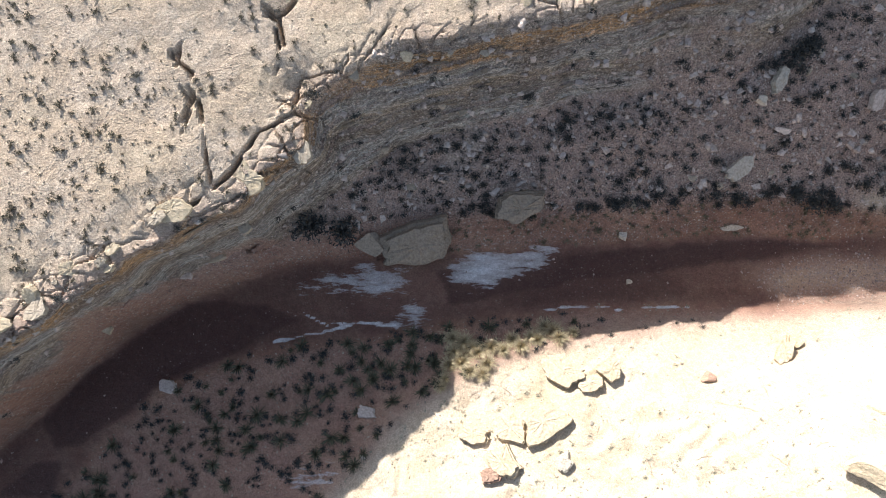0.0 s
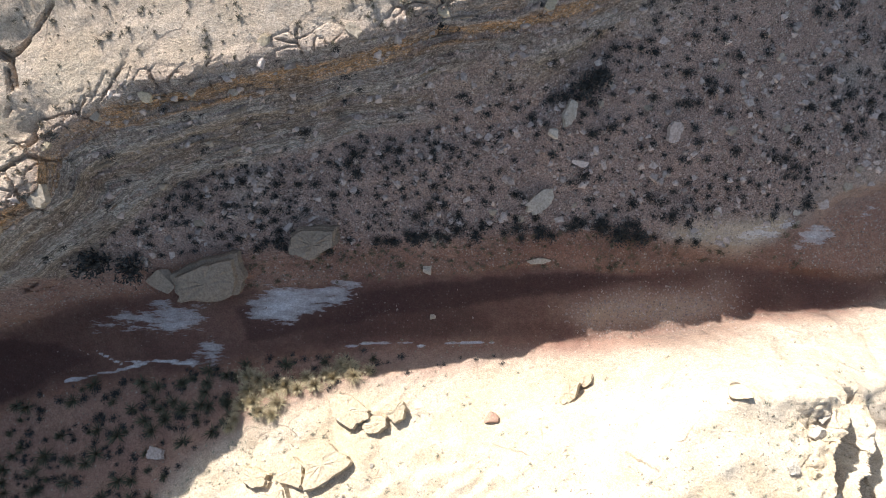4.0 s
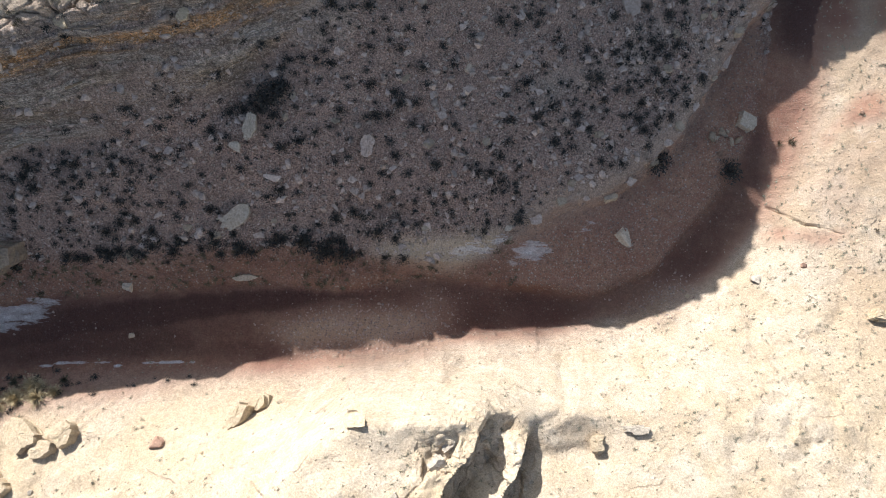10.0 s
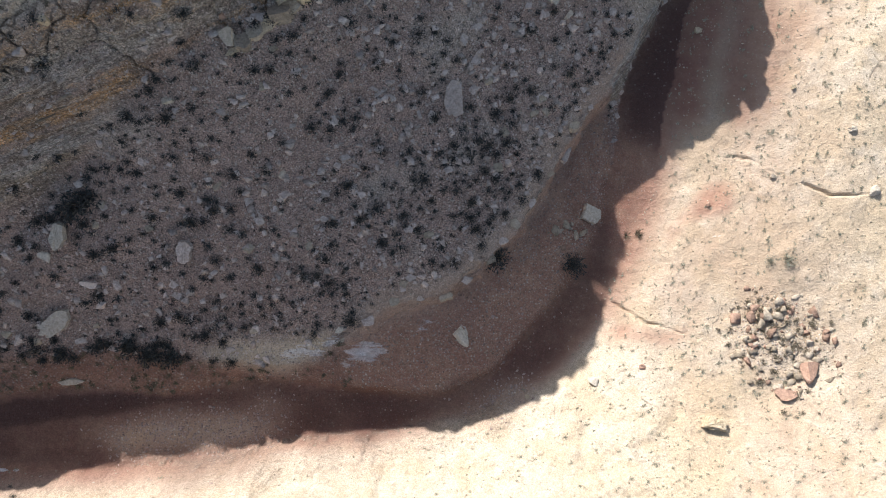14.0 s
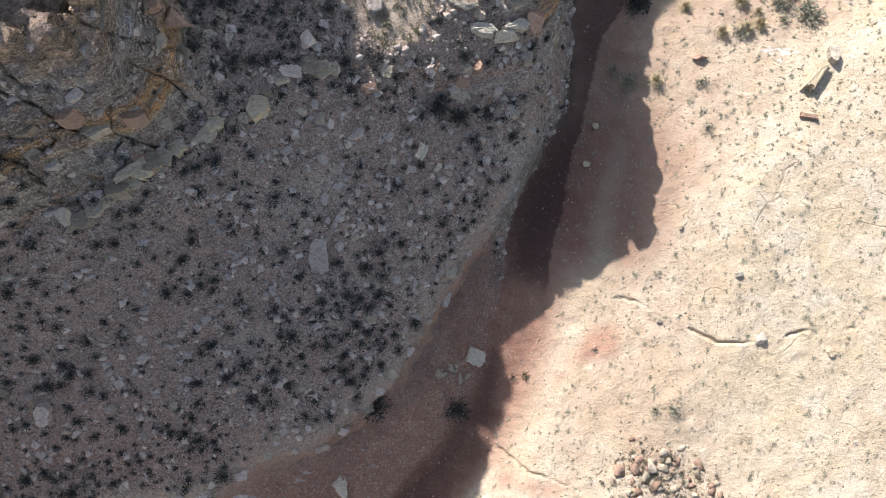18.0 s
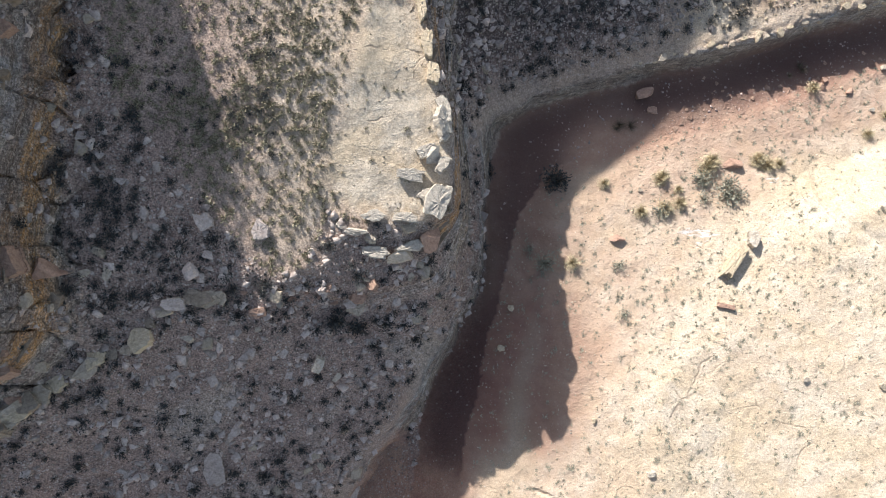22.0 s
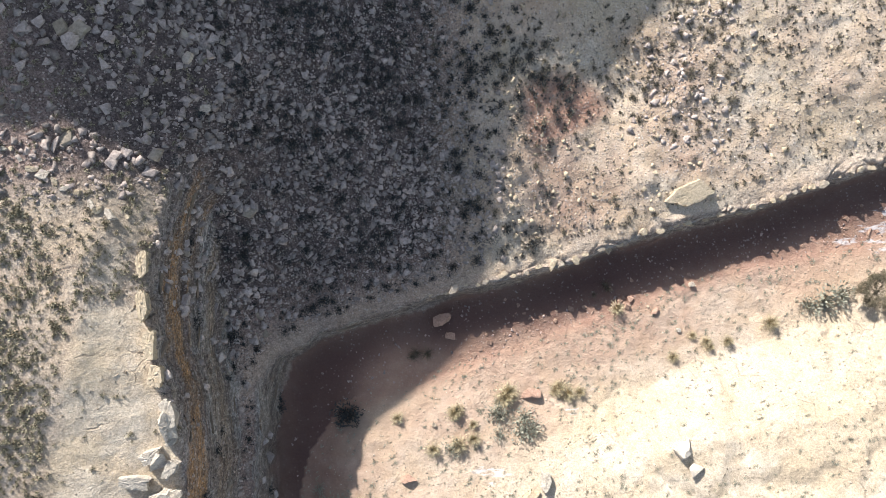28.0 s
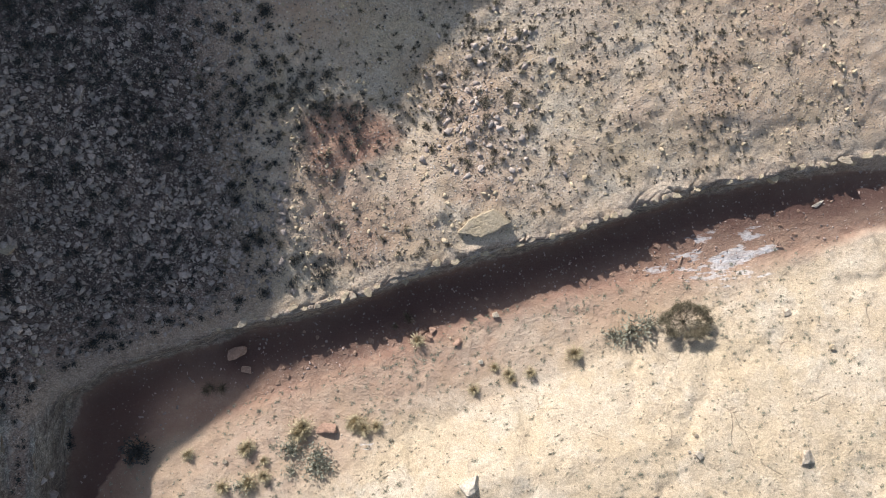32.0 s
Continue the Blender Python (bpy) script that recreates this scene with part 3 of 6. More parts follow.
broken = np.clip(beside([RIM_NORTH[:9]], 3.5) * 0.8 + beside([RIM_NORTH[8:21]], 2.4) * 1.2 + 0.5 * beside([SPUR_RIM[3:]], 1.2) + 0.6 * beside([BROW_WEST[9:]], 1.2) + 0.7 * beside([BROW_NORTH[16:], SPUR_SHELF], 1.0), 0, 1) * (1 - soft)
broken = broken * np.clip(0.7 + 1.2 * fbm(gx + 11, gy + 7, 4, 2), 0, 1)
Z = Z + soft * 0.07 * fbm(gx * 0.5, gy * 1.6, 2.0, 3)
Z = Z - 0.22 * blur(slick.astype(float), 4) * np.clip(1 - np.abs(fbm(gx + 60, gy + 15, 7, 3)) * 7, 0, 1)
Z = Z - 0.10 * blur(slick.astype(float), 4) * np.clip(1 - np.abs(fbm(gx + 10, gy + 55, 2.6, 4)) * 9, 0, 1) * np.clip(0.5 + 2 * rough, 0, 1)
crag = (gx > 33) & (gx < 51) & (gy > 24) & ~spur & ~south
nose = np.clip(blur(crag.astype(float), 6), 0, 1) * np.clip(blur(cliffy, 6) * 2 + 0.75 * blur((crag & top_nw).astype(float), 4), 0, 1)
OUTCROP = [(37.2, -7.6, 0), (38.6, -5.6, 0), (41.2, -4.8, 0), (43.6, -5.2, 0), (45.6, -7, 0), (46, -9.5, 0), (44, -13, 0), (38, -14, 0)]
outcrop = blur(inside(OUTCROP, wx, wy).astype(float), 3)


def distance_to(line, x, y):
    """Metres from every place to a line of the plan."""
    best = np.full(x.shape, 1e9)
    for (xa, ya), (xb, yb) in zip(line[:-1], line[1:]):
        dx, dy = xb - xa, yb - ya
        k = np.clip(((x - xa) * dx + (y - ya) * dy) / (dx * dx + dy * dy), 0, 1)
        best = np.minimum(best, np.hypot(x - xa - k * dx, y - ya - k * dy))
    return best


CRACKS = [[(74.2, 20.3), (77.6, 18.4), (81.1, 16.8), (83.6, 16.7), (87.4, 17.6), (90, 17.8)], [(27.2, -7.2), (28.3, -7.6), (29.1, -8.3), (30.8, -9.2)], [(-13.2, 13.3), (-13.5, 11.3), (-12.7, 9.6), (-13.2, 8)], [(-10.5, 17.3), (-7.8, 15.7), (-7.5, 13.7), (-7, 12.4)], [(63.8, 6.6), (65.7, 9.7), (68, 7.6), (71.1, 6.3)], [(118.8, 58.9), (115, 59.6), (112.9, 59.1)], [(-13.5, 18.3), (-13, 16.3), (-13.3, 14.6), (-13.6, 13.4), (-13.6, 12.3), (-12.7, 11.7), (-12.7, 10.2), (-13.1, 9), (-13.3, 8.3)], [(-10.9, 17.2), (-9.5, 16.5), (-8.5, 15.9), (-8, 15.5)], [(-5.4, 18.7), (-6.5, 17.1), (-7.6, 16), (-8.5, 15.6)], [(-8, 14.9), (-7.8, 13.6), (-8, 12.3)], [(-6.1, 8.8), (-7.5, 9), (-8.9, 8.4), (-9.6, 7.1), (-10.3, 5.9)], [(-14.4, 2.7), (-13.5, 3.4), (-12.4, 4.2), (-11.7, 4.8), (-10.3, 5.8), (-8.4, 5.3)], [(-12.4, 10), (-12, 8.1), (-12, 6.1), (-11.6, 4.9)]]


def beds(z, thick, bend, edge):
    """What turns a slope into ledges of that thickness."""
    f = (z + bend) / thick
    f = f - np.floor(f)
    return thick * (np.clip((f - 0.5 + edge / 2) / edge, 0, 1) - f)


def sculpt(x, y, z, brk, cliff, crag_, out, high, bare):
    """The finer relief of rock over the smooth landform: broken blocks, beds, ridges and cracks."""
    for size, seed, tall in ((3.1, 71, 1.0), (1.2, 72, 0.45)):
        h, gap = blocks(x, y, size, seed)
        z = z + brk * tall * (0.7 * h - 1.3 * gap ** 2)
        z = z + out * (tall > 0.5) * (0.8 * h - 0.1 * gap ** 2)
    u = (x - 40.5) * 0.87 - (y + 8) * 0.5 + 1.7 * fbm(x, y, 5, 4)
    z = z + out * np.interp(u, [-5, -2.4, -0.7, -0.2, 1.4, 2.6, 3.1, 4.6, 6.5], [0, 0.7, 1.6, -1.3, -0.8, 2.0, -1.4, -1.2, 0])
    z = z + out * 0.9 * fbm(x + 7, y, 1.6, 4)
    h, gap = blocks(x, y, 4.2, 75)
    z = z + crag_ * (2.4 * h - 1.0 * gap ** 2 + 1.0 * fbm(x + 90, y + 20, 2.4, 4))
    z = z + crag_ * 0.55 * beds(z, 1.3, 2.6 * fbm(x, y, 4, 3), 0.2)
    z = z + bare * np.clip(0.15 + 1.6 * fbm(x + 140, y + 33, 7, 3), 0, 0.8) * beds(z, 0.9, 3.0 * fbm(x, y + 77, 6, 4), 0.16)
    uneven = np.clip(0.75 + 1.3 * fbm(x + 50, y, 4, 3), 0.15, 1)
    z = z + cliff * uneven * 0.85 * beds(z, 1.35, 0.8 * fbm(x, y, 8, 4), 0.26)
    z = z + cliff * 0.6 * beds(z, 0.42, 0.35 * fbm(x + 20, y, 4, 3), 0.35)
    z = z + np.maximum.reduce([brk, cliff, crag_, out]) * (0.16 * fbm(x, y, 0.8, 3) + 0.04)
    cx, cy = x + 0.5 * fbm(x, y, 3.0, 4), y + 0.5 * fbm(x + 40, y + 90, 3.0, 4)
    near_crack = np.full(x.shape, 9.0)
    for crack in CRACKS:
        near_crack = np.minimum(near_crack, distance_to(crack, cx, cy))
    z = z - np.where(high > 0.5, 0.75, 0.26) * np.clip(1.15 - near_crack / (0.15 + 0.08 * fbm(x, y, 1.2, 2)), 0, 1) * np.clip(0.45 + 3 * fbm(x + 3, y, 1.6, 3), 0, 1)
    return z, np.clip(1.6 - near_crack / 0.35, 0, 1)


WEIGHTS = [broken, blur(cliffy, 2, 1) * (1 - 0.6 * south) * (1 - 0.7 * nose), nose, outcrop, top_nw.astype(float), blur((slick & (gx < 66)).astype(float), 5) * 0.5]
SMOOTH = Z
Z, cracked = sculpt(gx, gy, Z, *WEIGHTS)
path_xy = np.array([row[1:3] for row in PATH])
near = np.zeros((NY - 1, NX - 1), bool)
for x, y in path_xy[::2]:
    near |= (np.abs(gx[:-1, :-1] - x) < 41) & (np.abs(gy[:-1, :-1] - y) < 26)
inner = (slice(0, -1), slice(0, -1))
# the cells of broken rock are parted into four
fine = near & (blur(np.maximum.reduce([WEIGHTS[0], WEIGHTS[1], nose, outcrop, cracked]), 1, 1) > 0.12)[inner]


def doubled(a):
    """A grid at half the step."""
    b = np.zeros((2 * NY - 1, 2 * NX - 1))
    b[::2, ::2] = a
    b[1::2, ::2] = (a[:-1] + a[1:]) / 2
    b[:, 1::2] = (b[:, :-2:2] + b[:, 2::2]) / 2
    return b


free = np.zeros((2 * NY - 1, 2 * NX - 1), bool)
free[1::2, 1::2] = fine
free[2:-2:2, 1::2] = fine[:-1] & fine[1:]
free[1::2, 2:-2:2] = fine[:, :-1] & fine[:, 1:]
fx, fy, FZ = doubled(gx), doubled(gy), doubled(Z)
FZ[free] = sculpt(fx[free], fy[free], doubled(SMOOTH)[free], *[doubled(w)[free] for w in WEIGHTS])[0]
fall_y, fall_x = np.gradient(FZ, STEP / 2)
riser = np.clip((np.hypot(fall_x, fall_y) - 0.55) / 0.8, 0, 1)


def ground_z(x, y):
    i, j = (np.asarray(x) - X0) / STEP - 0.5, (np.asarray(y) - Y0) / STEP - 0.5
    i0, j0 = np.clip(i.astype(int), 0, NX - 2), np.clip(j.astype(int), 0, NY - 2)
    u, v = i - i0, j - j0
    return (Z[j0, i0] * (1 - u) + Z[j0, i0 + 1] * u) * (1 - v) + (Z[j0 + 1, i0] * (1 - u) + Z[j0 + 1, i0 + 1] * u) * v


# ---- what covers the ground ----
def patch(poly, n=1):
    """A ragged patch over a polygon of the plan."""
    return blur(inside([(*p, 0) for p in poly], wx, wy).astype(float), n)


SALT = [[(2.1, -0.1), (4.7, 1.7), (7.9, 1.9), (10.6, 2.3), (13.4, 2.4), (11.7, 1.6), (10.1, 0.8), (7.8, -0.4), (5.6, -1.2), (3.4, -0.8)], [(-9.3, -1.4), (-7.1, -0.3), (-3.7, 0.5), (-0.1, 0.3), (0.7, -1), (-1.5, -1.4), (-5.4, -1), (-8.4, -1.9)], [(-2.8, -3.7), (-0.8, -3), (-0.4, -2.1), (1.6, -1.9), (2.1, -2.8), (-0.1, -3.9)], [(-10.9, -15.2), (-7.8, -14.8), (-5.2, -13.9), (-4.8, -15), (-7.8, -15.9)]]
CRUSTS = [[(40.4, 6.3), (43.9, 6.5), (45.6, 7.5), (45.9, 6.9), (44.4, 5.6), (40.8, 5.7)], [(45, 5.2), (47.5, 6.2), (48.8, 6), (48.8, 4.9), (46.2, 4.5)], [(50.4, 7.1), (52.3, 8.5), (52.5, 7.8), (51.4, 6.9)]]
CRUST_EAST = [(113, 53.2), (119.9, 56.6), (123.5, 56.9), (128.2, 53.6), (123.1, 52.3), (117.3, 52.1)]
WASH_SALT = [[(92.4, 41.7), (95.7, 43.9), (96.5, 43), (95.2, 41.9)], [(85.4, 39.1), (87.9, 39.4), (89.8, 38.5), (88.7, 36.8), (86.4, 36.5)], [(72.3, 13), (73.2, 14.3), (74.7, 15.7), (74, 13.8), (72.2, 11.8), (71.7, 11.4)]]
STREAKS = [([(-10.5, -5.3), (-7.1, -4.5), (-5.4, -4), (-3.6, -3.5), (-1, -3.9)], 0.15), ([(-8, -2.9), (-6.3, -3.6), (-3.6, -3.6)], 0.12), ([(9.5, -2.7), (15.8, -2.5), (23.4, -2.6)], 0.08)]
DAMP = [[(-28.1, -10.8), (-24.6, -7.2), (-21.3, -4.9), (-16.6, -1.8), (-11, -1.9), (-7.1, -3.4), (-10.6, -4.9), (-13.2, -6), (-18.7, -8.7), (-24.5, -13.2), (-27, -13.4)], [(1.6, 0.3), (13.7, 2.1), (26, 3.1), (38.5, 2.6), (25.9, 0.8), (12.3, -1), (3.4, -2.5)], [(-31.5, -16.7), (-28.2, -13.8), (-25.8, -14), (-27, -17.6)]]
GRAVEL = [[(26.5, 0.1), (33.5, 1.5), (38, 1.5), (41.9, -0.1), (36.1, -1.5), (30, -1.7)], [(38.5, 2.4), (40.7, 2.4), (42.5, 1.2), (39.3, 1.5)], [(53.4, 0.5), (57, 2.6), (59.4, 3.5), (60, 2.8), (56.9, 0.9)]]
PALE_BITS = [[(34.3, 5.9), (37.7, 6.8), (42.7, 7), (45.6, 7.4), (44.4, 5.7), (41.4, 4), (36.8, 4.9)], [(75.1, 32.2), (75.7, 31.8), (74.6, 27.2), (74.8, 21.9), (72.7, 21.5), (73, 25.2), (74.1, 28.9)], [(61.2, 41.2), (62.7, 46.9), (63.9, 51), (67.6, 51.7), (68.2, 48.1), (69, 43.5), (69, 39.6), (65.9, 38), (62.4, 39.2)], [(106.4, 69.2), (108.9, 71.6), (109.2, 69.5), (107, 66.3)], [(99.5, 58.5), (104.2, 58.7), (108.3, 57.4), (105, 55.9), (100.9, 55.3), (96.9, 53.5), (88.2, 52.1), (89, 53), (96.1, 54.3), (100.2, 56.1)]]
GREY_BITS = [[(30.1, 16.5), (26.2, 16.9), (20.7, 15.1), (16.9, 14.8), (18.5, 15.5), (24.6, 17.4), (30, 17.5)]]
RED_BITS = [[(72.9, 18), (74.8, 18), (74.5, 15.5), (71.1, 15.1), (69.8, 13.1), (69.4, 13.9)], [(63.9, 6.8), (69.2, 5.9), (72.5, 8.4), (69.2, 6.7), (66, 7.6)], [(90, 65.3), (92.7, 66.1), (95, 65.3), (97.3, 63.8), (94, 61.5), (90.9, 60.4), (90.3, 62.3)]]
ROCKPILE, PILE_SMALL = [(74.2, 9.2), (76.8, 10), (80.8, 7.5), (80.7, 5), (78, 2.2), (75.6, 3.5), (73.3, 5.9)], [(61.3, 15.1), (63.3, 15.8), (64, 14.3), (62.4, 13.4), (61.1, 13.8)]
WASH, ORANGE_NE = [(68.3, 19.7), (69.6, 21.7), (73.8, 22.1), (77.4, 22), (80.1, 26.9), (84.4, 30.9), (86.7, 34.7), (86.9, 38.9), (91.6, 39.8), (95.5, 43.4), (91.4, 42.9), (95.1, 43.9), (100.6, 44.9), (106.6, 46.6), (111.5, 48.5), (115.5, 49.6), (120.1, 51.1), (126.1, 53.8), (126.9, 59.1), (101.2, 52.7), (88.3, 49.5), (76, 46.4), (71.4, 41.7), (71.5, 38.6), (69.1, 28.8), (67.7, 23.8)], [(89.6, 65.4), (96.5, 64.5), (98.7, 60.1), (97.8, 56.6), (94.5, 54), (89.1, 53.8), (90.2, 57.7), (89.8, 61.6)]
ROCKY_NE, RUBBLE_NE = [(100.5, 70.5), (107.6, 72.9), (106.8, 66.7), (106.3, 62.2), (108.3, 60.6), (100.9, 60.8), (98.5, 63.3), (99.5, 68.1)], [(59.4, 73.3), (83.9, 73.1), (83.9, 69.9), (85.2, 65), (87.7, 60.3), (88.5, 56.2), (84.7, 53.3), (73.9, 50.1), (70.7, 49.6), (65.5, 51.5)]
BED_STONES, TALUS_LEDGE = [(86.4, 45.8), (90.1, 47.6), (95.4, 47.7), (100, 49.4), (104.3, 50), (108.6, 50.8), (115.3, 53.9), (121.9, 53.7), (128.9, 57.3)], [(39.9, 25), (42.6, 27.2), (45.4, 29.2), (47.6, 30.5), (49.8, 31.5), (51.4, 33), (53, 34.3), (55.6, 34.3)]

near_bed = np.clip(blur(bed.astype(float), 10) * 2.2, 0, 1) * np.where((gx > 66) & ~south & ~bed, 0.15, 1)
bank = inside(BED_NORTH + BROW_NORTH[::-1], wx, wy)
red = np.clip(near_bed * np.clip(0.95 - 1.3 * blur(slick.astype(float), 2), 0, 1) + 0.2 * rough * near_bed, 0, 1)
terrace = inside(BED_SOUTH[:7] + SLICK_FOOT[::-1], wx, wy)
east = south & ~slick & (gx > 58)
red = np.maximum.reduce([red, 0.75 * blur(terrace.astype(float), 3), 0.85 * blur((bank & (gx > -12)).astype(float), 3), (0.07 + 0.2 * np.clip((84 - gx) / 8, 0, 1)) * blur(east.astype(float), 8) * (1 + 1.5 * rough)])
red = red * np.where(gx > 66, 0.8 + 0.2 * np.clip((74 - gx) / 8, 0, 1), 1)
bench = blur((~south & ~bed & ~bank & (gx > 86) & (gy < 74)).astype(float), 8)
red = np.maximum(red, bench * np.clip(0.24 + 0.4 * rough, 0, 1))
# redder to the west, where the wash's shade is painted in
red = np.maximum(red, patch(WASH, 6) * np.clip(0.42 + 0.35 * rough + 0.42 * np.clip((79 - gx) / 4, 0, 1), 0, 1))
red = np.maximum(red, 0.62 * patch(ORANGE_NE, 6) * np.clip(0.9 + rough, 0, 1))
for poly in RED_BITS:
    red = np.maximum(red, 0.9 * patch(poly, 2))
pale = np.clip(0.9 * blur(slick.astype(float), 6) + 0.62 * blur((top_nw & ~crag).astype(float), 4) + 0.9 * blur(east.astype(float), 6) + 0.85 * blur((bed & (gx > 72)).astype(float), 4), 0, 1)
# the spur's sunlit part is painted paler, its shaded west and north darker
pale = np.maximum.reduce([pale, 0.9 * bench, blur(np.where(spur & (gy < 58), 0.1 + 0.55 * np.clip((gx - 55) / 5, 0, 1), 0.0), 4)])
for poly in PALE_BITS:
    pale = np.maximum(pale, 0.9 * patch(poly, 2))
    red = red * (1 - 0.8 * patch(poly, 2))
lip = np.clip(1.2 * beside([BROW_NORTH[16:] + BROW_WEST[:3]], 2.0) + 1.3 * beside([BROW_WEST[6:]], 3.0), 0, 1) * ~bed
pale, red = np.maximum(pale, 0.9 * lip), red * (1 - 0.8 * lip)
white = np.zeros_like(Z)
streaky = np.clip(0.65 + 0.9 * fbm(gx * 0.55, gy * 1.3, 0.9, 4), 0, 1)
for poly in SALT:
    white = np.maximum(white, 0.85 * patch(poly, 4))
for poly in CRUSTS:
    white = np.maximum(white, 0.7 * patch(poly, 2))
white = np.maximum(white, 0.6 * patch(CRUST_EAST, 4) * np.clip(0.6 + 1.6 * fbm(gx * 0.5 + 0.2 * gy, gy * 1.5 - 0.4 * gx, 0.9, 4), 0, 1))
for poly in WASH_SALT:
    white = np.maximum(white, 0.5 * patch(poly, 3) * streaky)
for line, wide in STREAKS:
    white = np.maximum(white, np.clip(1.5 - distance_to(line, wx, wy) / wide, 0, 1) * streaky)
gravel = np.clip(np.where(bed, np.where(gx < 25, 0.03, 0.2), np.where(south, 0.02, np.where(top_nw | spur, 0.15, 0.8))) + 0.3 * rough, 0, 1) * (1 - 0.9 * lip)
for poly in GRAVEL + [ROCKPILE, PILE_SMALL]:
    gravel = np.maximum(gravel, patch(poly, 3))
damp_shade = 0.85 * blur((bed & (gx < 66)).astype(float), 2) * np.clip(0.9 + 0.5 * rough, 0, 1)
damp_shade = np.maximum(damp_shade, 0.3 * blur((bank & (gx > 0) & (gx < 46)).astype(float), 3) * np.clip(0.8 + 1.5 * rough, 0, 1))
# shade painted into the bed's colour along the foot of the west wall
wall_shade = blur(inside([p for p in BED_WEST] + [(x, y - 3.8, 0) for x, y, _ in BED_WEST[:9:-1]] + [(x + 5.5, y - 0.6, 0) for x, y, _ in BED_WEST[9::-1]], wx, wy).astype(float), 5)
damp_shade = np.maximum(damp_shade, 0.95 * wall_shade * bed)
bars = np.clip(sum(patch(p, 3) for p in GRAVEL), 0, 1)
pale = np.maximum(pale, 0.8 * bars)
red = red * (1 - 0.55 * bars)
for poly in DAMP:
    damp_shade = np.maximum(damp_shade, patch(poly, 1) * blur(bed.astype(float), 1))
# the wash's shaded west strip, its shade painted as a darker tone
damp_shade = np.maximum(damp_shade, 0.45 * patch(WASH, 6) * np.clip((80 - gx) / 4, 0, 1))
damp_shade = np.maximum(damp_shade, 0.2 * blur((bed & (gx > 66)).astype(float), 6))
damp_shade = damp_shade * (1 - 0.85 * bars) * (1 - 0.3 * white)
grey = patch(GREY_BITS[0], 3)
# the dark rubble field; part of its darkness is painted shade
rubble_shade = patch(RUBBLE_NE, 8) * ~bed
cover = np.stack([red, pale * (1 - blur(cliffy, 1, 1) * 0.5 * ~south), white, np.ones_like(Z)], -1)
face = np.clip(blur(cliffy, 1, 1) * ~south * ~bank * 1.4 + 1.3 * nose + 0.5 * broken * (top_nw | spur) + 0.8 * grey, 0, 1)
rockm = np.stack([face, gravel, damp_shade, rubble_shade], -1)
COVER = np.stack([doubled(cover[..., k]) for k in range(4)], -1).reshape(-1, 4)
ROCKM = np.stack([doubled(rockm[..., k]) for k in range(4)], -1)
# dust and soil lie on the treads, bare beds show on the risers
ROCKM[..., 0] *= np.clip(0.3 + riser + doubled(0.8 * grey), 0, 1)
ROCKM = ROCKM.reshape(-1, 4)
jagged = (broken > 0.15) | (cracked > 0.1) | (cliffy > 0.4) | (nose > 0.2) | (outcrop > 0.2)


# ---- the ground, one sheet, parted into its landforms ----
def sheet(name, faces_mask, label, category):
    """The faces of the grid where the mask holds, as one object that shares its edges with its neighbours."""
    wide = 2 * NX - 1
    quads, flat_face = [], []
    j, i = np.nonzero(faces_mask & ~fine)
    k = 2 * j * wide + 2 * i
    quads.append(np.stack([k, k + 2, k + 2 + 2 * wide, k + 2 * wide], -1))
    flat_face.append(jagged[j, i])
    j, i = np.nonzero(faces_mask & fine)
    for a in (0, 1):
        for b in (0, 1):
            k = (2 * j + a) * wide + 2 * i + b
            quads.append(np.stack([k, k + 1, k + 1 + wide, k + wide], -1))
            flat_face.append(jagged[j, i])
    quads, flat_face = np.concatenate(quads), np.concatenate(flat_face)
    used, where = np.unique(quads, return_inverse=True)
    where = where.reshape(-1)
    co = np.stack([fx.ravel()[used], fy.ravel()[used], FZ.ravel()[used]], -1)
    me = bpy.data.meshes.new(name)
    me.vertices.add(len(used))
    me.vertices.foreach_set("co", co.ravel().astype(np.float32))
    me.loops.add(len(where))
    me.loops.foreach_set("vertex_index", where.astype(np.int32))
    me.polygons.add(len(quads))
    me.polygons.foreach_set("loop_start", np.arange(0, len(where), 4, dtype=np.int32))
    for title, values in (("cover", COVER), ("rock", ROCKM)):
        attr = me.attributes.new(title, "FLOAT_COLOR", "POINT")
        attr.data.foreach_set("color", values[used].ravel().astype(np.float32))
    me.update(calc_edges=True)
    me.polygons.foreach_set("use_smooth", ~flat_face)
    me.materials.append(GROUND)
    return tagged(new(name, me), label, category, kind="structure")


is_bed, is_cliff = bed[inner] & near, (cliffy[inner] > 0.5) & near & ~south[inner]
is_south = south[inner] & near & ~is_bed
is_top = (top_nw | spur)[inner] & near & ~is_cliff & ~is_bed & ~is_south
sheet("stream_bed", is_bed, "dry red silt stream bed with moist, gravelly and painted-shade stretches", "stream bed")
sheet("cliff", is_cliff & ~is_bed, "banded grey and orange sandstone cliff with thin ledges", "cliff")
sheet("slickrock_slope", is_south, "pale cream slickrock slope dotted with small shrubs", "rock slope")
sheet("plateau", is_top, "sandy tan plateau with scattered desert scrub", "plateau")
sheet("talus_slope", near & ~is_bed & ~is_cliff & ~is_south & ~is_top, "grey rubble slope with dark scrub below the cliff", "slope")


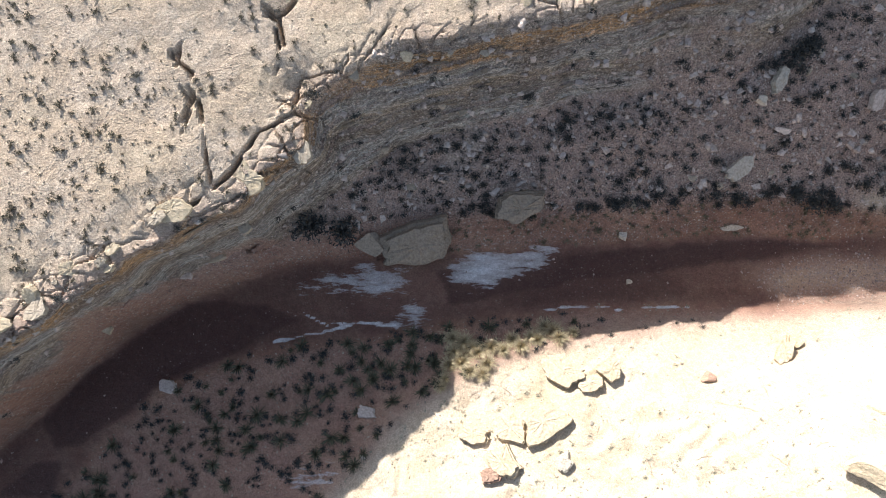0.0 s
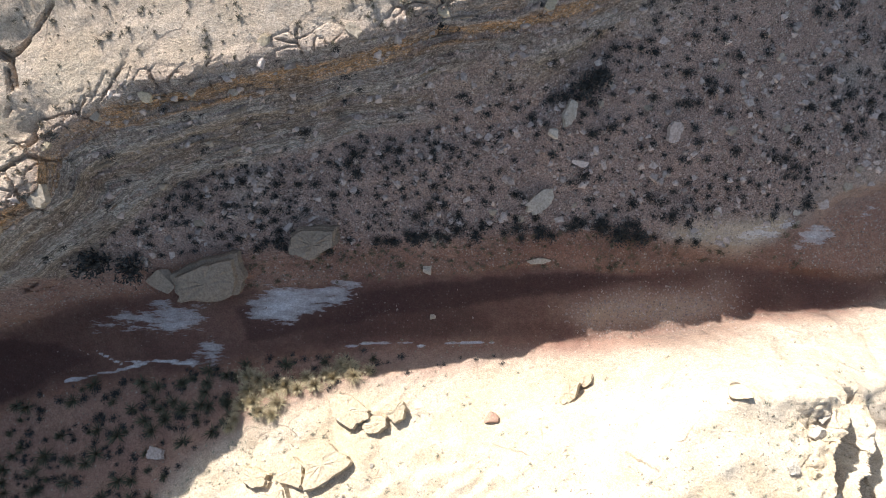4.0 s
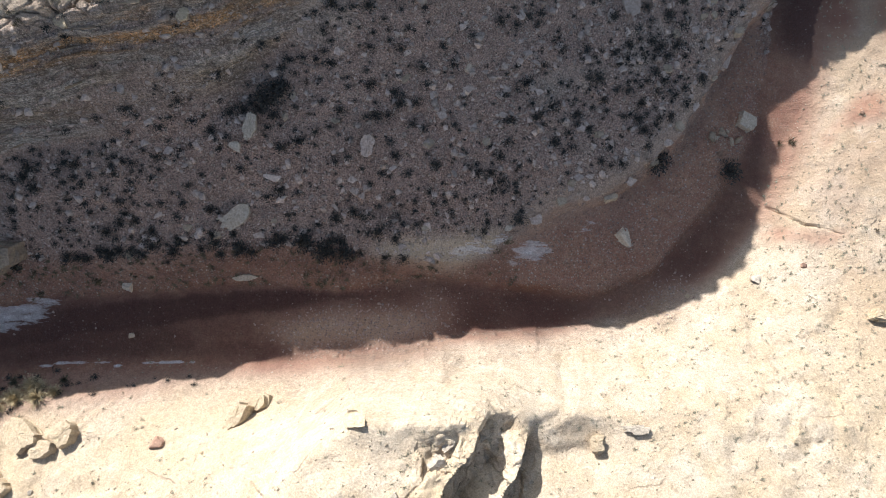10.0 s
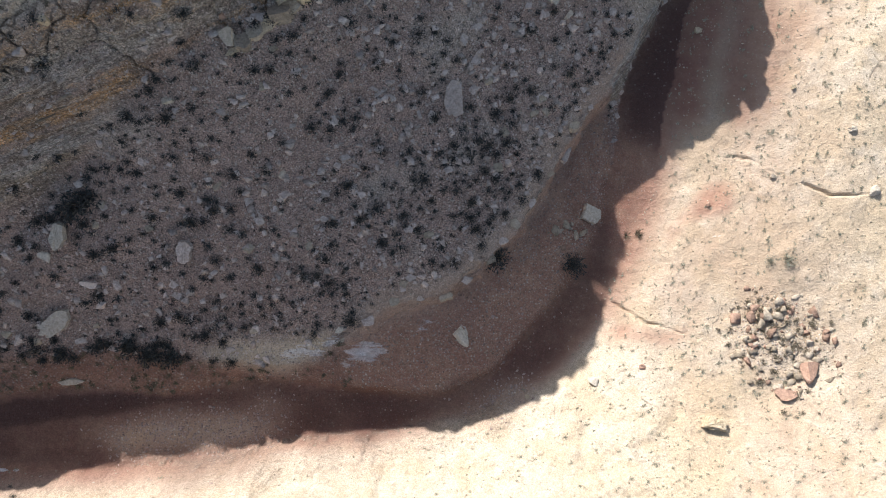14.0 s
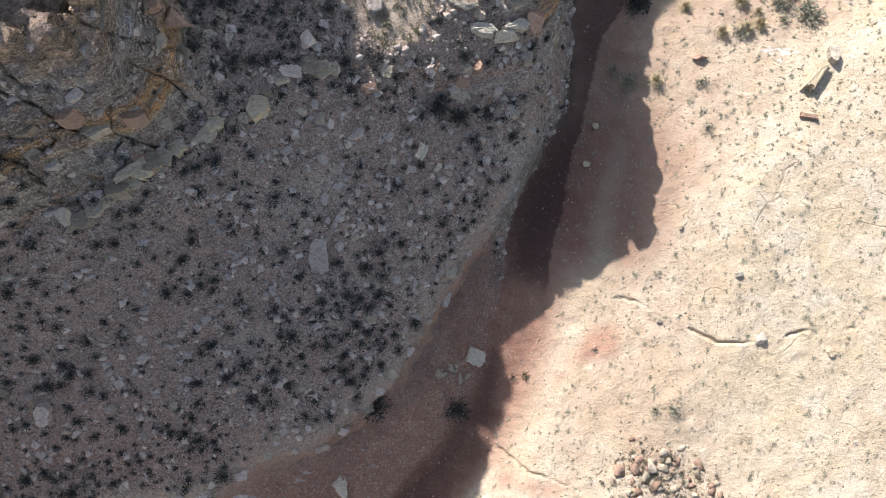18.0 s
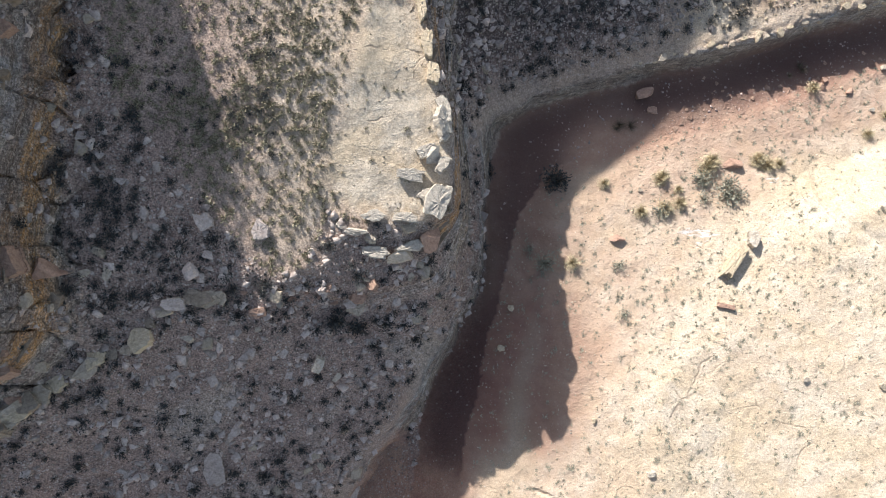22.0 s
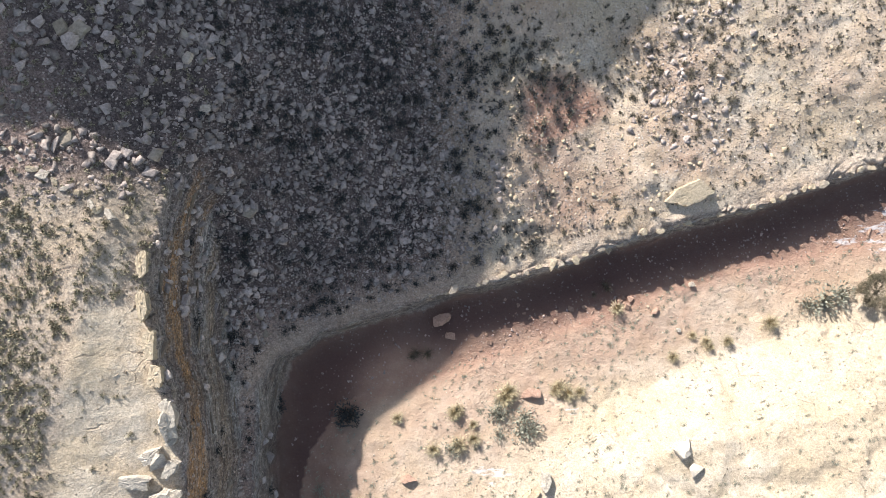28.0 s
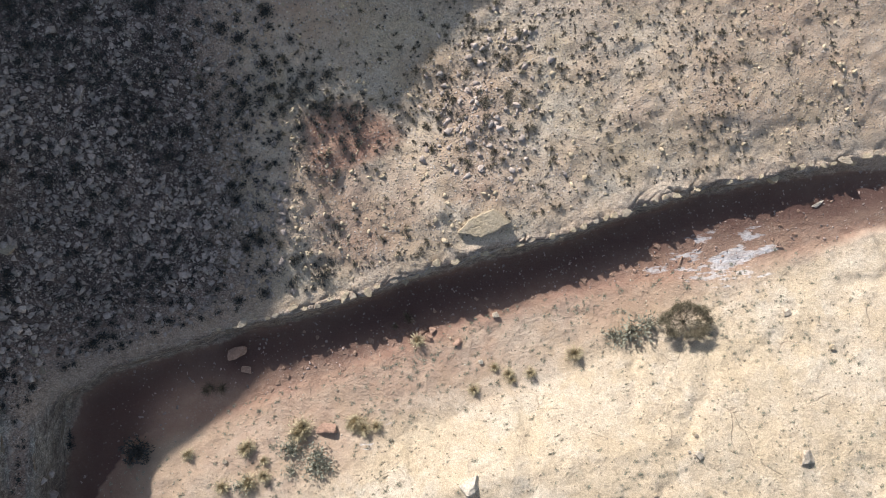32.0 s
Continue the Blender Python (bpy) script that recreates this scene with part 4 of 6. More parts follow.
def far_ground():
    """The desert outside the canyon, out to the horizon."""
    near_v = np.zeros((NY, NX), bool)
    near_v[:-1, :-1] |= near
    lines = np.r_[-3000, -1200, -500, -250, -140, np.arange(-90, 200, 3.0), 260, 400, 700, 1400, 3000]
    ax, ay = np.meshgrid(lines, lines)
    inb = (ax > X0) & (ax < X0 + NX * STEP) & (ay > Y0) & (ay < Y0 + NY * STEP)
    az = np.where(inb, ground_z(np.clip(ax, X0 + 1, X0 + NX * STEP - 1), np.clip(ay, Y0 + 1, Y0 + NY * STEP - 1)), 0)
    edge = ground_z(np.clip(ax, X0 + 1, X0 + NX * STEP - 1), np.clip(ay, Y0 + 1, Y0 + NY * STEP - 1))
    out = np.hypot(ax - np.clip(ax, X0, X0 + NX * STEP), ay - np.clip(ay, Y0, Y0 + NY * STEP))
    az = np.where(inb, az, edge + (9 - edge) * np.clip(out / 60, 0, 1) + 1.5 * fbm(ax, ay, 40, 3) * np.clip(out / 30, 0, 1))
    az = az - 0.5
    n = len(lines)
    me = bpy.data.meshes.new("ground")
    quads = []
    for j in range(n - 1):
        for i in range(n - 1):
            x, y = (lines[i] + lines[i + 1]) / 2, (lines[j] + lines[j + 1]) / 2
            k, l = int((x - X0) / STEP), int((y - Y0) / STEP)
            if 8 < k < NX - 10 and 8 < l < NY - 10 and near[l - 8:l + 9, k - 8:k + 9].all():
                continue
            quads.append((j * n + i, j * n + i + 1, (j + 1) * n + i + 1, (j + 1) * n + i))
    me.from_pydata(np.stack([ax.ravel(), ay.ravel(), az.ravel()], -1).tolist(), [], quads)
    for title, value in (("cover", (0.05, 0.6, 0, 1)), ("rock", (0, 0.1, 0, 0))):
        attr = me.attributes.new(title, "FLOAT_COLOR", "POINT")
        attr.data.foreach_set("color", np.tile(np.array(value, np.float32), n * n))
    me.materials.append(GROUND)
    return tagged(new("ground", me), "sandy desert ground reaching the horizon", "ground", kind="structure")


far_ground()


# ---- things: rocks ----
def ball(level):
    bm = bmesh.new()
    bmesh.ops.create_icosphere(bm, subdivisions=level, radius=1)
    bm.verts.ensure_lookup_table()
    v, f = np.array([x.co[:] for x in bm.verts]), np.array([[x.index for x in p.verts] for p in bm.faces])
    bm.free()
    return v, f


BALLS = {k: ball(k) for k in (1, 2, 4)}


def rock_shape(seed, level, planes=11, rough_by=0.03):
    """An angular stone within a unit box: a ball cut by planes."""
    r = np.random.default_rng(seed)
    v, f = BALLS[level]
    v = v / np.power((np.abs(v) ** 5).sum(1), 1 / 5)[:, None]
    for _ in range(planes):
        n = r.normal(size=3)
        n /= np.linalg.norm(n)
        over = np.maximum(v @ n - (r.uniform(0.3, 0.72) if level > 2 else r.uniform(0.42, 0.85)), 0)
        v = v - over[:, None] * n
    if level > 2:
        for size, amp in ((0.9, 0.05), (0.4, 0.05), (0.15, 0.035)):
            v = v + amp * np.stack([fbm(v[:, k] * 1.0 + seed, v[:, (k + 1) % 3] + 0.7 * v[:, (k + 2) % 3], size, 2) for k in range(3)], -1)
    return v, f


def chip_shape(seed, n=11):
    """A sharp-edged broken stone within a unit box."""
    r = np.random.default_rng(seed)
    bm = bmesh.new()
    for p in r.uniform(-1, 1, (n, 3)):
        q = np.sign(p) * np.abs(p) ** 0.55
        bm.verts.new((q * [1, 0.8, 0.75]).tolist())
    res = bmesh.ops.convex_hull(bm, input=bm.verts)
    bmesh.ops.delete(bm, geom=list({g for g in res["geom_interior"] + res["geom_unused"] if isinstance(g, bmesh.types.BMVert)}), context="VERTS")
    bmesh.ops.triangulate(bm, faces=bm.faces[:])
    bm.verts.index_update()
    v, f = np.array([x.co[:] for x in bm.verts]), np.array([[x.index for x in p.verts] for p in bm.faces])
    bm.free()
    return v, f


def slab_shape(seed, sides=8, layers=3, ragged=0.3):
    """A broken slab within a unit box: a ragged many-sided outline, stacked in thin beds that stand out by turns."""
    r = np.random.default_rng(seed)
    turn = np.sort((np.arange(sides) + r.uniform(-0.38, 0.38, sides)) * 2 * np.pi / sides)
    reach = r.uniform(0.6, 1.0, sides) / np.maximum(np.abs(np.cos(turn)), np.abs(np.sin(turn))) ** 0.75
    corners = np.stack([np.cos(turn) * reach, np.sin(turn) * reach], -1)
    ring = []
    for a, b in zip(corners, np.roll(corners, -1, 0)):
        n = 4
        for k in range(n):
            p = a + (b - a) * k / n
            ring.append(p * (1 + (0 if k == 0 else r.normal() * ragged * 0.16)))
    ring = np.array(ring)
    n, v, f = len(ring), [], []
    levels = np.sort(np.r_[-1, r.uniform(-0.8, 0.85, layers - 1), 1])
    shrink = [1 - abs(r.normal()) * ragged * 0.35 for _ in range(layers)]
    for k in range(layers):
        shift = r.normal(size=(n, 2)) * ragged * 0.06
        for z in (levels[k], levels[k + 1] - 0.01):
            tilt = 0.10 * fbm(ring[:, 0] * 2 + seed, ring[:, 1] * 2, 1.0, 2) if k == layers - 1 and z > 0 else 0
            v.append(np.c_[(ring + shift) * shrink[k] * (0.97 if z == levels[k + 1] - 0.01 else 1.0), np.full(n, z) + tilt])
    v = np.concatenate(v)
    for k in range(2 * layers - 1):
        for i in range(n):
            q = (i + 1) % n
            f += [(k * n + i, k * n + q, (k + 1) * n + q), (k * n + i, (k + 1) * n + q, (k + 1) * n + i)]
    # an uneven top: two inner rings and a middle
    base = (2 * layers - 1) * n
    outer = v[base:base + n]
    for m, w in ((0.66, 0.06), (0.33, 0.06)):
        p = outer * [m, m, 1]
        p[:, 2] += w * (r.normal(size=n) * 0.7 + 0.6)
        v = np.concatenate([v, p])
        top = len(v) - n
        for i in range(n):
            q = (i + 1) % n
            f += [(base + i, base + q, top + q), (base + i, top + q, top + i)]
        base = top
    v = np.concatenate([v, [[0, 0, float(outer[:, 2].mean()) + 0.08]]])
    f += [(base + i, base + (i + 1) % n, len(v) - 1) for i in range(n)]
    return v, np.array(f)


def mesh_of(name, v, f, material):
    me = bpy.data.meshes.new(name)
    me.from_pydata([tuple(map(float, p)) for p in v], [], [tuple(map(int, p)) for p in f])
    me.materials.append(material)
    return me


def boulder(x, y, length, width, height, turn, material, label, name):
    seed = int(abs(x * 131 + y * 17)) + 3
    slab = height < 0.62 * width or "slab" in label or "flat top" in label or "square" in label
    v, f = slab_shape(seed) if slab else rock_shape(seed, 4, 10)
    v = v * np.array([length, width, height * (1.0 if slab else 0.85)]) / (np.ptp(v, axis=0))
    z = float(ground_z(x, y)) + height * 0.22
    ob = new(name, mesh_of(name, v, f, material))
    gxs, gys = (float(ground_z(x + 0.8, y) - ground_z(x - 0.8, y)) / 1.6, float(ground_z(x, y + 0.8) - ground_z(x, y - 0.8)) / 1.6)
    lean = 0.95 if slab else 0.5
    if slab and y < -4:  # these slabs rise out of the slope and overhang its lower side
        gxs, gys = gxs + 0.12, gys - 0.2
    most = 0.4 if slab else 1
    up = Vector((-lean * max(-most, min(most, gxs)), -lean * max(-most, min(most, gys)), 1)).normalized()
    ob.matrix_world = Matrix.Translation((x, y, z)) @ Vector((0, 0, 1)).rotation_difference(up).to_matrix().to_4x4() @ pose(0, 0, 0, 0, 0, turn)
    return tagged(ob, label, "boulder", group="boulders of the canyon")


boulder(0.7, 2.6, 5.61, 3.68, 2.30, 8, ROCK_BROWN, "huge grey-brown boulder with a flat top beside the stream", "boulder")
boulder(-3.2, 2.4, 2.28, 1.93, 1.20, 0, ROCK_BROWN, "rounded brown boulder leaning beside a huge one", "boulder")
boulder(8.5, 5.2, 4.20, 2.66, 1.90, 12, ROCK_BROWN, "square yellow-brown boulder on the red bank", "boulder")
boulder(25.2, 8.1, 2.77, 1.42, 0.70, 40, ROCK_WHITE, "pale oval slab lying on the rubble slope", "boulder")
boulder(17.0, 3.1, 0.74, 0.96, 0.60, 0, ROCK_WHITE, "small pale boulder at the foot of the bank", "boulder")
boulder(25.6, 3.8, 2.26, 0.56, 0.35, 2, ROCK_WHITE, "thin pale slab in the red bank", "boulder")
boulder(17.3, -0.5, 0.48, 0.44, 0.30, 0, ROCK, "small tan stone on the stream bed", "boulder")
boulder(-18.3, -8.5, 1.52, 1.07, 0.50, -20, ROCK_GREY, "flat grey slab on the shaded terrace", "boulder")
boulder(-3.1, -10.3, 1.65, 0.96, 0.50, -10, ROCK_GREY, "flat grey slab among yuccas", "boulder")
boulder(13.1, -7.8, 1.90, 1.24, 0.80, 20, ROCK_TAN, "tan block broken from the slab", "boulder")
boulder(11.3, -7.1, 3.47, 2.15, 1.10, -18, ROCK_TAN, "cracked tan slab overhanging the lit slope", "boulder")
boulder(14.6, -6.9, 1.56, 1.64, 1.10, 50, ROCK_TAN, "broken corner of a tan slab", "boulder")
boulder(7.3, -10.9, 2.56, 2.06, 0.90, -20, ROCK_TAN, "cracked tan slab beside a broader one", "boulder")
boulder(9.5, -10.4, 3.78, 2.54, 1.10, 24, ROCK_TAN, "broad tan sandstone slab on the lit slope", "boulder")
boulder(4.7, -11.5, 2.40, 1.41, 0.90, -12, ROCK_TAN, "tan slab broken off a broader one", "boulder")
boulder(6.6, -13.0, 2.56, 2.06, 1.30, -50, ROCK_TAN, "tilted tan block below a broad slab", "boulder")
boulder(5.7, -13.8, 1.65, 1.07, 0.90, 10, ROCK_RED, "reddish block below a broad slab", "boulder")
boulder(10.7, -12.8, 1.30, 1.22, 0.70, 30, ROCK_WHITE, "white rock beside a tan slab", "boulder")
boulder(28.5, -11.5, 3.93, 2.14, 2.00, 20, ROCK_TAN, "large tan block on the slickrock", "boulder")
boulder(35.0, -4.3, 1.34, 1.02, 0.90, -10, ROCK_TAN, "round tan boulder perched on pale slickrock", "boulder")
boulder(26.5, -5.6, 1.04, 2.08, 1.00, -25, ROCK_TAN, "tan slab standing on the lit slope", "boulder")
boulder(27.8, -4.8, 1.20, 1.36, 1.00, -20, ROCK_TAN, "tan block beside a standing slab", "boulder")
boulder(21.1, -7.1, 1.06, 0.82, 0.70, 0, ROCK_RED, "small reddish boulder on the lit slope", "boulder")
boulder(50.1, -7.4, 0.89, 1.04, 1.00, 0, ROCK_TAN, "angular tan boulder on the lit slope", "boulder")
boulder(52.5, -6.2, 1.62, 0.52, 0.50, 4, ROCK_WHITE, "long pale slab on the lit slope", "boulder")
boulder(51.4, -11.0, 1.26, 0.97, 1.00, 0, ROCK_RED, "reddish overhanging boulder on the lit slope", "boulder")
boulder(54.1, 6.9, 1.39, 1.60, 1.00, 0, ROCK_WHITE, "round pale boulder on the red bench", "boulder")
boulder(26.9, 14.2, 0.95, 2.06, 0.90, -15, ROCK_WHITE, "tall pale boulder on the rubble slope", "boulder")
boulder(25.8, 12.8, 0.80, 0.80, 0.70, 0, ROCK_WHITE, "pale boulder on the rubble slope", "boulder")
boulder(35.0, 13.1, 1.05, 1.69, 0.80, -10, ROCK_GREY, "grey boulder on the rubble slope", "boulder")
boulder(28.1, 11.0, 1.31, 0.61, 0.60, 5, ROCK_GREY, "long grey boulder on the rubble slope", "boulder")
boulder(28.6, 9.4, 0.83, 0.58, 0.50, 0, ROCK_GREY, "grey boulder on the rubble slope", "boulder")
boulder(45.3, 7.4, 0.59, 0.50, 0.40, 0, ROCK_WHITE, "small white stone above the pale ledge", "boulder")
boulder(63.8, 3.5, 0.73, 0.73, 0.50, 0, ROCK_WHITE, "pale stone at the edge of the lit bank", "boulder")
boulder(67.2, 4.5, 0.56, 0.48, 0.40, 0, ROCK_RED, "small dark red stone on the lit bank", "boulder")
boulder(71.4, 0.8, 1.70, 0.93, 0.90, -10, ROCK_TAN, "tan slab with a dark gap beneath", "boulder")
boulder(52.8, -6.4, 1.41, 0.52, 0.50, 5, ROCK_WHITE, "long pale slab on the lit slope", "boulder")
boulder(50.1, -7.1, 0.97, 1.12, 1.00, 0, ROCK_TAN, "angular tan boulder beside a slab", "boulder")
boulder(64.3, 15.8, 1.61, 1.44, 0.80, -21, ROCK_WHITE, "round white boulder beside a rubble pile", "boulder")
boulder(72.9, 16.3, 0.41, 0.37, 0.30, -1, ROCK_RED, "small dark stone on the lit bank", "boulder")
boulder(71.6, 0.7, 1.39, 0.85, 0.70, 14, ROCK_TAN, "tan slab over a shaded hollow", "boulder")
boulder(79.0, 4.3, 1.73, 1.41, 1.00, 29, ROCK_RED, "dark red boulder beside the rubble pile", "boulder")
boulder(76.7, 2.7, 1.56, 1.17, 0.80, -31, ROCK_RED, "red boulder beside the rubble pile", "boulder")
boulder(83.9, 17.0, 0.99, 0.76, 0.70, 9, ROCK_WHITE, "white boulder on a crack in the lit slope", "boulder")
boulder(53.6, 23.4, 1.35, 2.48, 0.35, 4, ROCK_DARK, "pale green-white slab flush with the rubble slope", "boulder")
boulder(52.7, 34.1, 1.35, 0.87, 0.60, 9, ROCK_GREY, "flat grey slab high on the rubble slope", "boulder")
boulder(43.6, 28.3, 2.41, 0.67, 0.80, 31, ROCK, "long tan ledge slab under the cliff", "boulder")
boulder(39.7, 25.8, 1.15, 1.35, 1.00, 19, ROCK, "tan block under the cliff", "boulder")
boulder(60.5, 29.9, 0.66, 1.18, 0.50, -26, ROCK_WHITE, "white boulder on the rubble slope", "boulder")
boulder(46.8, 36.2, 1.74, 1.29, 1.60, 19, ROCK_RED, "red-brown boulder under the cliff", "boulder")
boulder(53.8, 36.1, 0.93, 1.00, 0.80, 29, ROCK_GREY, "grey boulder on the rubble slope", "boulder")
boulder(57.7, 38.3, 1.14, 1.41, 0.50, -1, ROCK_GREY, "grey slab on the spur", "boulder")
boulder(54.7, 38.8, 1.00, 1.13, 0.60, 19, ROCK_GREY, "grey boulder on the rubble slope", "boulder")
boulder(63.2, 38.1, 1.50, 0.44, 0.60, -6, ROCK_WHITE, "thin pale slab below the spur rim", "boulder")
boulder(66.4, 41.4, 1.77, 0.79, 0.60, -9, ROCK_WHITE, "pale slab at the spur rim", "boulder")
boulder(67.7, 42.6, 0.85, 1.18, 0.90, -1, ROCK_WHITE, "white block beside a gap at the spur rim", "boulder")
boulder(68.4, 44.5, 0.92, 1.96, 0.90, 14, ROCK_WHITE, "pale block leaning out from the spur rim", "boulder")
boulder(68.1, 39.7, 1.47, 2.01, 1.00, -21, ROCK_WHITE, "pale cap block at the corner of the spur", "boulder")
boulder(65.9, 36.5, 1.74, 1.05, 1.10, -1, ROCK, "tan ledge block on the south end of the spur", "boulder")
boulder(67.7, 37.7, 1.52, 1.39, 1.40, 19, ROCK_RED, "orange-brown block under the spur corner", "boulder")
boulder(90.5, 43.3, 1.47, 0.82, 0.80, 4, ROCK_RED, "red-brown boulder among dry grass", "boulder")
boulder(81.6, 37.9, 1.22, 0.65, 0.60, -13, ROCK_RED, "red-brown boulder on the lit ground", "boulder")
boulder(89.6, 35.9, 0.95, 3.00, 1.00, -39, ROCK_TAN, "long tan slab standing on edge", "boulder")
boulder(91.2, 37.6, 0.87, 1.42, 0.80, -11, ROCK_WHITE, "broken pale slab beside a longer one", "boulder")
boulder(88.7, 32.8, 1.25, 0.43, 0.40, -9, ROCK_RED, "thin red slab on the lit ground", "boulder")
boulder(84.5, 48.9, 1.34, 1.00, 0.90, -2, ROCK_RED, "dark red-brown boulder on the shaded stream bed", "boulder")
boulder(85.1, 47.7, 0.75, 0.59, 0.50, -2, ROCK_RED, "dark red-brown boulder on the shaded stream bed", "boulder")
boulder(100.5, 39.6, 1.45, 1.45, 1.00, -2, ROCK_WHITE, "white boulder on the pale slope", "boulder")
boulder(101.3, 38.4, 1.14, 0.91, 0.60, 18, ROCK_WHITE, "white boulder on the pale slope", "boulder")
boulder(102.3, 57.3, 4.11, 1.82, 0.45, 12, ROCK_TAN, "broad yellow-tan slab at the canyon edge", "boulder")
boulder(98.7, 49.9, 0.63, 0.54, 0.40, -2, ROCK_RED, "small reddish stone on the stream bed", "boulder")
boulder(100.5, 48.9, 0.75, 0.54, 0.40, -2, ROCK_RED, "reddish stone on the stream bed", "boulder")
boulder(98.3, 49.4, 0.54, 0.63, 0.50, -2, ROCK_RED, "dark reddish stone on the stream bed", "boulder")
boulder(103.4, 50.8, 0.50, 0.42, 0.35, -2, ROCK, "tan stone on the stream bed", "boulder")
boulder(128.8, 58.1, 1.25, 0.42, 0.30, 13, ROCK_WHITE, "pale stone on the red stream bed", "boulder")
boulder(117.4, 48.5, 0.56, 0.88, 0.50, -22, ROCK, "tan stone at the foot of the tree", "boulder")
boulder(124.8, 50.1, 0.65, 0.73, 0.50, 28, ROCK, "tan stone with a dark shadow", "boulder")
boulder(123.4, 40.4, 1.11, 0.97, 0.80, -2, ROCK, "orange-tan boulder at the edge of a hollow", "boulder")


# ---- plants ----
def foliage_shape(seed, n, blade, dome=0.75):
    """Small leaves filling a low dome of radius 1."""
    r = np.random.default_rng(seed)
    d = r.normal(size=(n, 3))
    d[:, 2] = np.abs(d[:, 2])
    d /= np.linalg.norm(d, axis=1)[:, None]
    lobes = 0.84 + 0.16 * np.sin(3 * np.arctan2(d[:, 1], d[:, 0]) + seed) * np.sin(2 * np.arctan2(d[:, 1], d[:, 0]) + 2 * seed)
    c = d * (r.uniform(0.02, 1.15, n) ** 1.15 * lobes)[:, None]
    c[:, 2] = c[:, 2] * dome + 0.05
    a = d + r.normal(size=(n, 3)) * 0.7
    a /= np.linalg.norm(a, axis=1)[:, None]
    s = np.cross(a, r.normal(size=(n, 3)))
    s /= np.linalg.norm(s, axis=1)[:, None]
    ln, wd = blade * r.uniform(0.7, 1.4, n)[:, None], blade * 0.6 * r.uniform(0.7, 1.3, n)[:, None]
    v = np.stack([c - a * ln - s * wd * 0.4, c - s * wd * 0.2 + a * ln, c + s * wd + a * ln * 0.2], 1).reshape(-1, 3)
    return v, np.arange(3 * n).reshape(-1, 3)


def blades_shape(seed, n, wide, lean=(0.2, 1.2), droop=0.35):
    """Long narrow blades from one root, radius 1: a tussock or a rosette."""
    r = np.random.default_rng(seed)
    turn, tilt, ln = r.uniform(0, 2 * np.pi, n), r.uniform(*lean, n), r.uniform(0.75, 1.1, n)
    out = np.stack([np.cos(turn) * np.sin(tilt), np.sin(turn) * np.sin(tilt), np.cos(tilt)], -1)
    side = np.stack([-np.sin(turn), np.cos(turn), 0 * turn], -1) * wide
    mid, tip = out * 0.55 * ln[:, None], out * ln[:, None]
    tip[:, 2] -= droop * np.sin(tilt) ** 2
    v = np.stack([-side * 0.5, side * 0.5, mid + side, mid - side, tip], 1).reshape(-1, 3)
    v[:, 2] += 0.04
    base = 5 * np.arange(n)[:, None]
    return v, [list(q) for q in (base + [0, 1, 2, 3])] + [list(q) for q in (base + [3, 2, 4])]


def stems_shape(seed, n=7, tall=0.6, wide=0.03):
    """Thin forked woody stems."""
    r = np.random.default_rng(seed)
    v, f = [], []
    for _ in range(n):
        t, k = r.uniform(0, 2 * np.pi), r.uniform(0.15, 0.6)
        tip = np.array([np.cos(t) * k, np.sin(t) * k, tall * r.uniform(0.6, 1.1)])
        s = np.array([-np.sin(t), np.cos(t), 0]) * wide
        o = np.array([np.cos(t), np.sin(t), 0]) * wide
        b = len(v)
        v += [-s - o, s - o, o * 1.5, tip - s * 0.4, tip + s * 0.4, tip + o * 0.5]
        f += [(b, b + 1, b + 4, b + 3), (b + 1, b + 2, b + 5, b + 4), (b + 2, b, b + 3, b + 5)]
    return np.array(v), f


STEM_MESH = [mesh_of("stems", *stems_shape(k), TWIG) for k in range(3)]
SCRUB_MESH = [mesh_of("foliage", *foliage_shape(20 + k, 420, 0.12), SCRUB) for k in range(5)]
SAGE_MESH = [mesh_of("foliage", *foliage_shape(40 + k, 260, 0.11), SAGE) for k in range(3)]
STRAW_MESH = [mesh_of("grass_tuft", *blades_shape(60 + k, 200, 0.018, (0.1, 1.35), 0.3), STRAW) for k in range(3)]
STRAW_LEAF = [mesh_of("foliage", *foliage_shape(70 + k, 260, 0.09), STRAW) for k in range(2)]
YUCCA_MESH = [mesh_of("leaf_rosette", *blades_shape(80 + k, 80, 0.024, (0.15, 1.5), 0.15), YUCCA) for k in range(3)]


def plant(name, x, y, radius, meshes, label, category, group):
    """Stems at the ground with what grows on them as parts."""
    k = int(abs(x * 37 + y * 101))
    ob = new(name, STEM_MESH[k % 3])
    ob.matrix_world = pose(x, y, float(ground_z(x, y)) - 0.03, 0, 0, k * 47 % 360) @ Matrix.Diagonal((radius, radius, radius, 1))
    for kind in meshes:
        child = new(kind[0].name.split(".")[0], kind[k % len(kind)])
        child.parent = ob
    return tagged(ob, label, category, group=group)


def yucca(x, y, r, label):
    return plant("yucca", x, y, r, [YUCCA_MESH], label, "yucca", "yuccas on the terrace")


def straw_bush(x, y, r, label):
    return plant("grass_clump", x, y, 1.3 * r, [STRAW_MESH, STRAW_LEAF], label, "grass clump", "dry grass clumps")


def sage_bush(x, y, r, label):
    return plant("sagebrush", x, y, 1.25 * r, [SAGE_MESH], label, "shrub", "sagebrush by the stream")


def dark_bush(x, y, r, label):
    return plant("shrub", x, y, r, [SCRUB_MESH, SAGE_DARK], label, "shrub", "dark shrubs in the shade")


def dry_brush(x, y, r, label):
    return plant("dry_brush", x, y, r, [BRUSH_MESH], label, "dead branches", "dry brush in the wash")


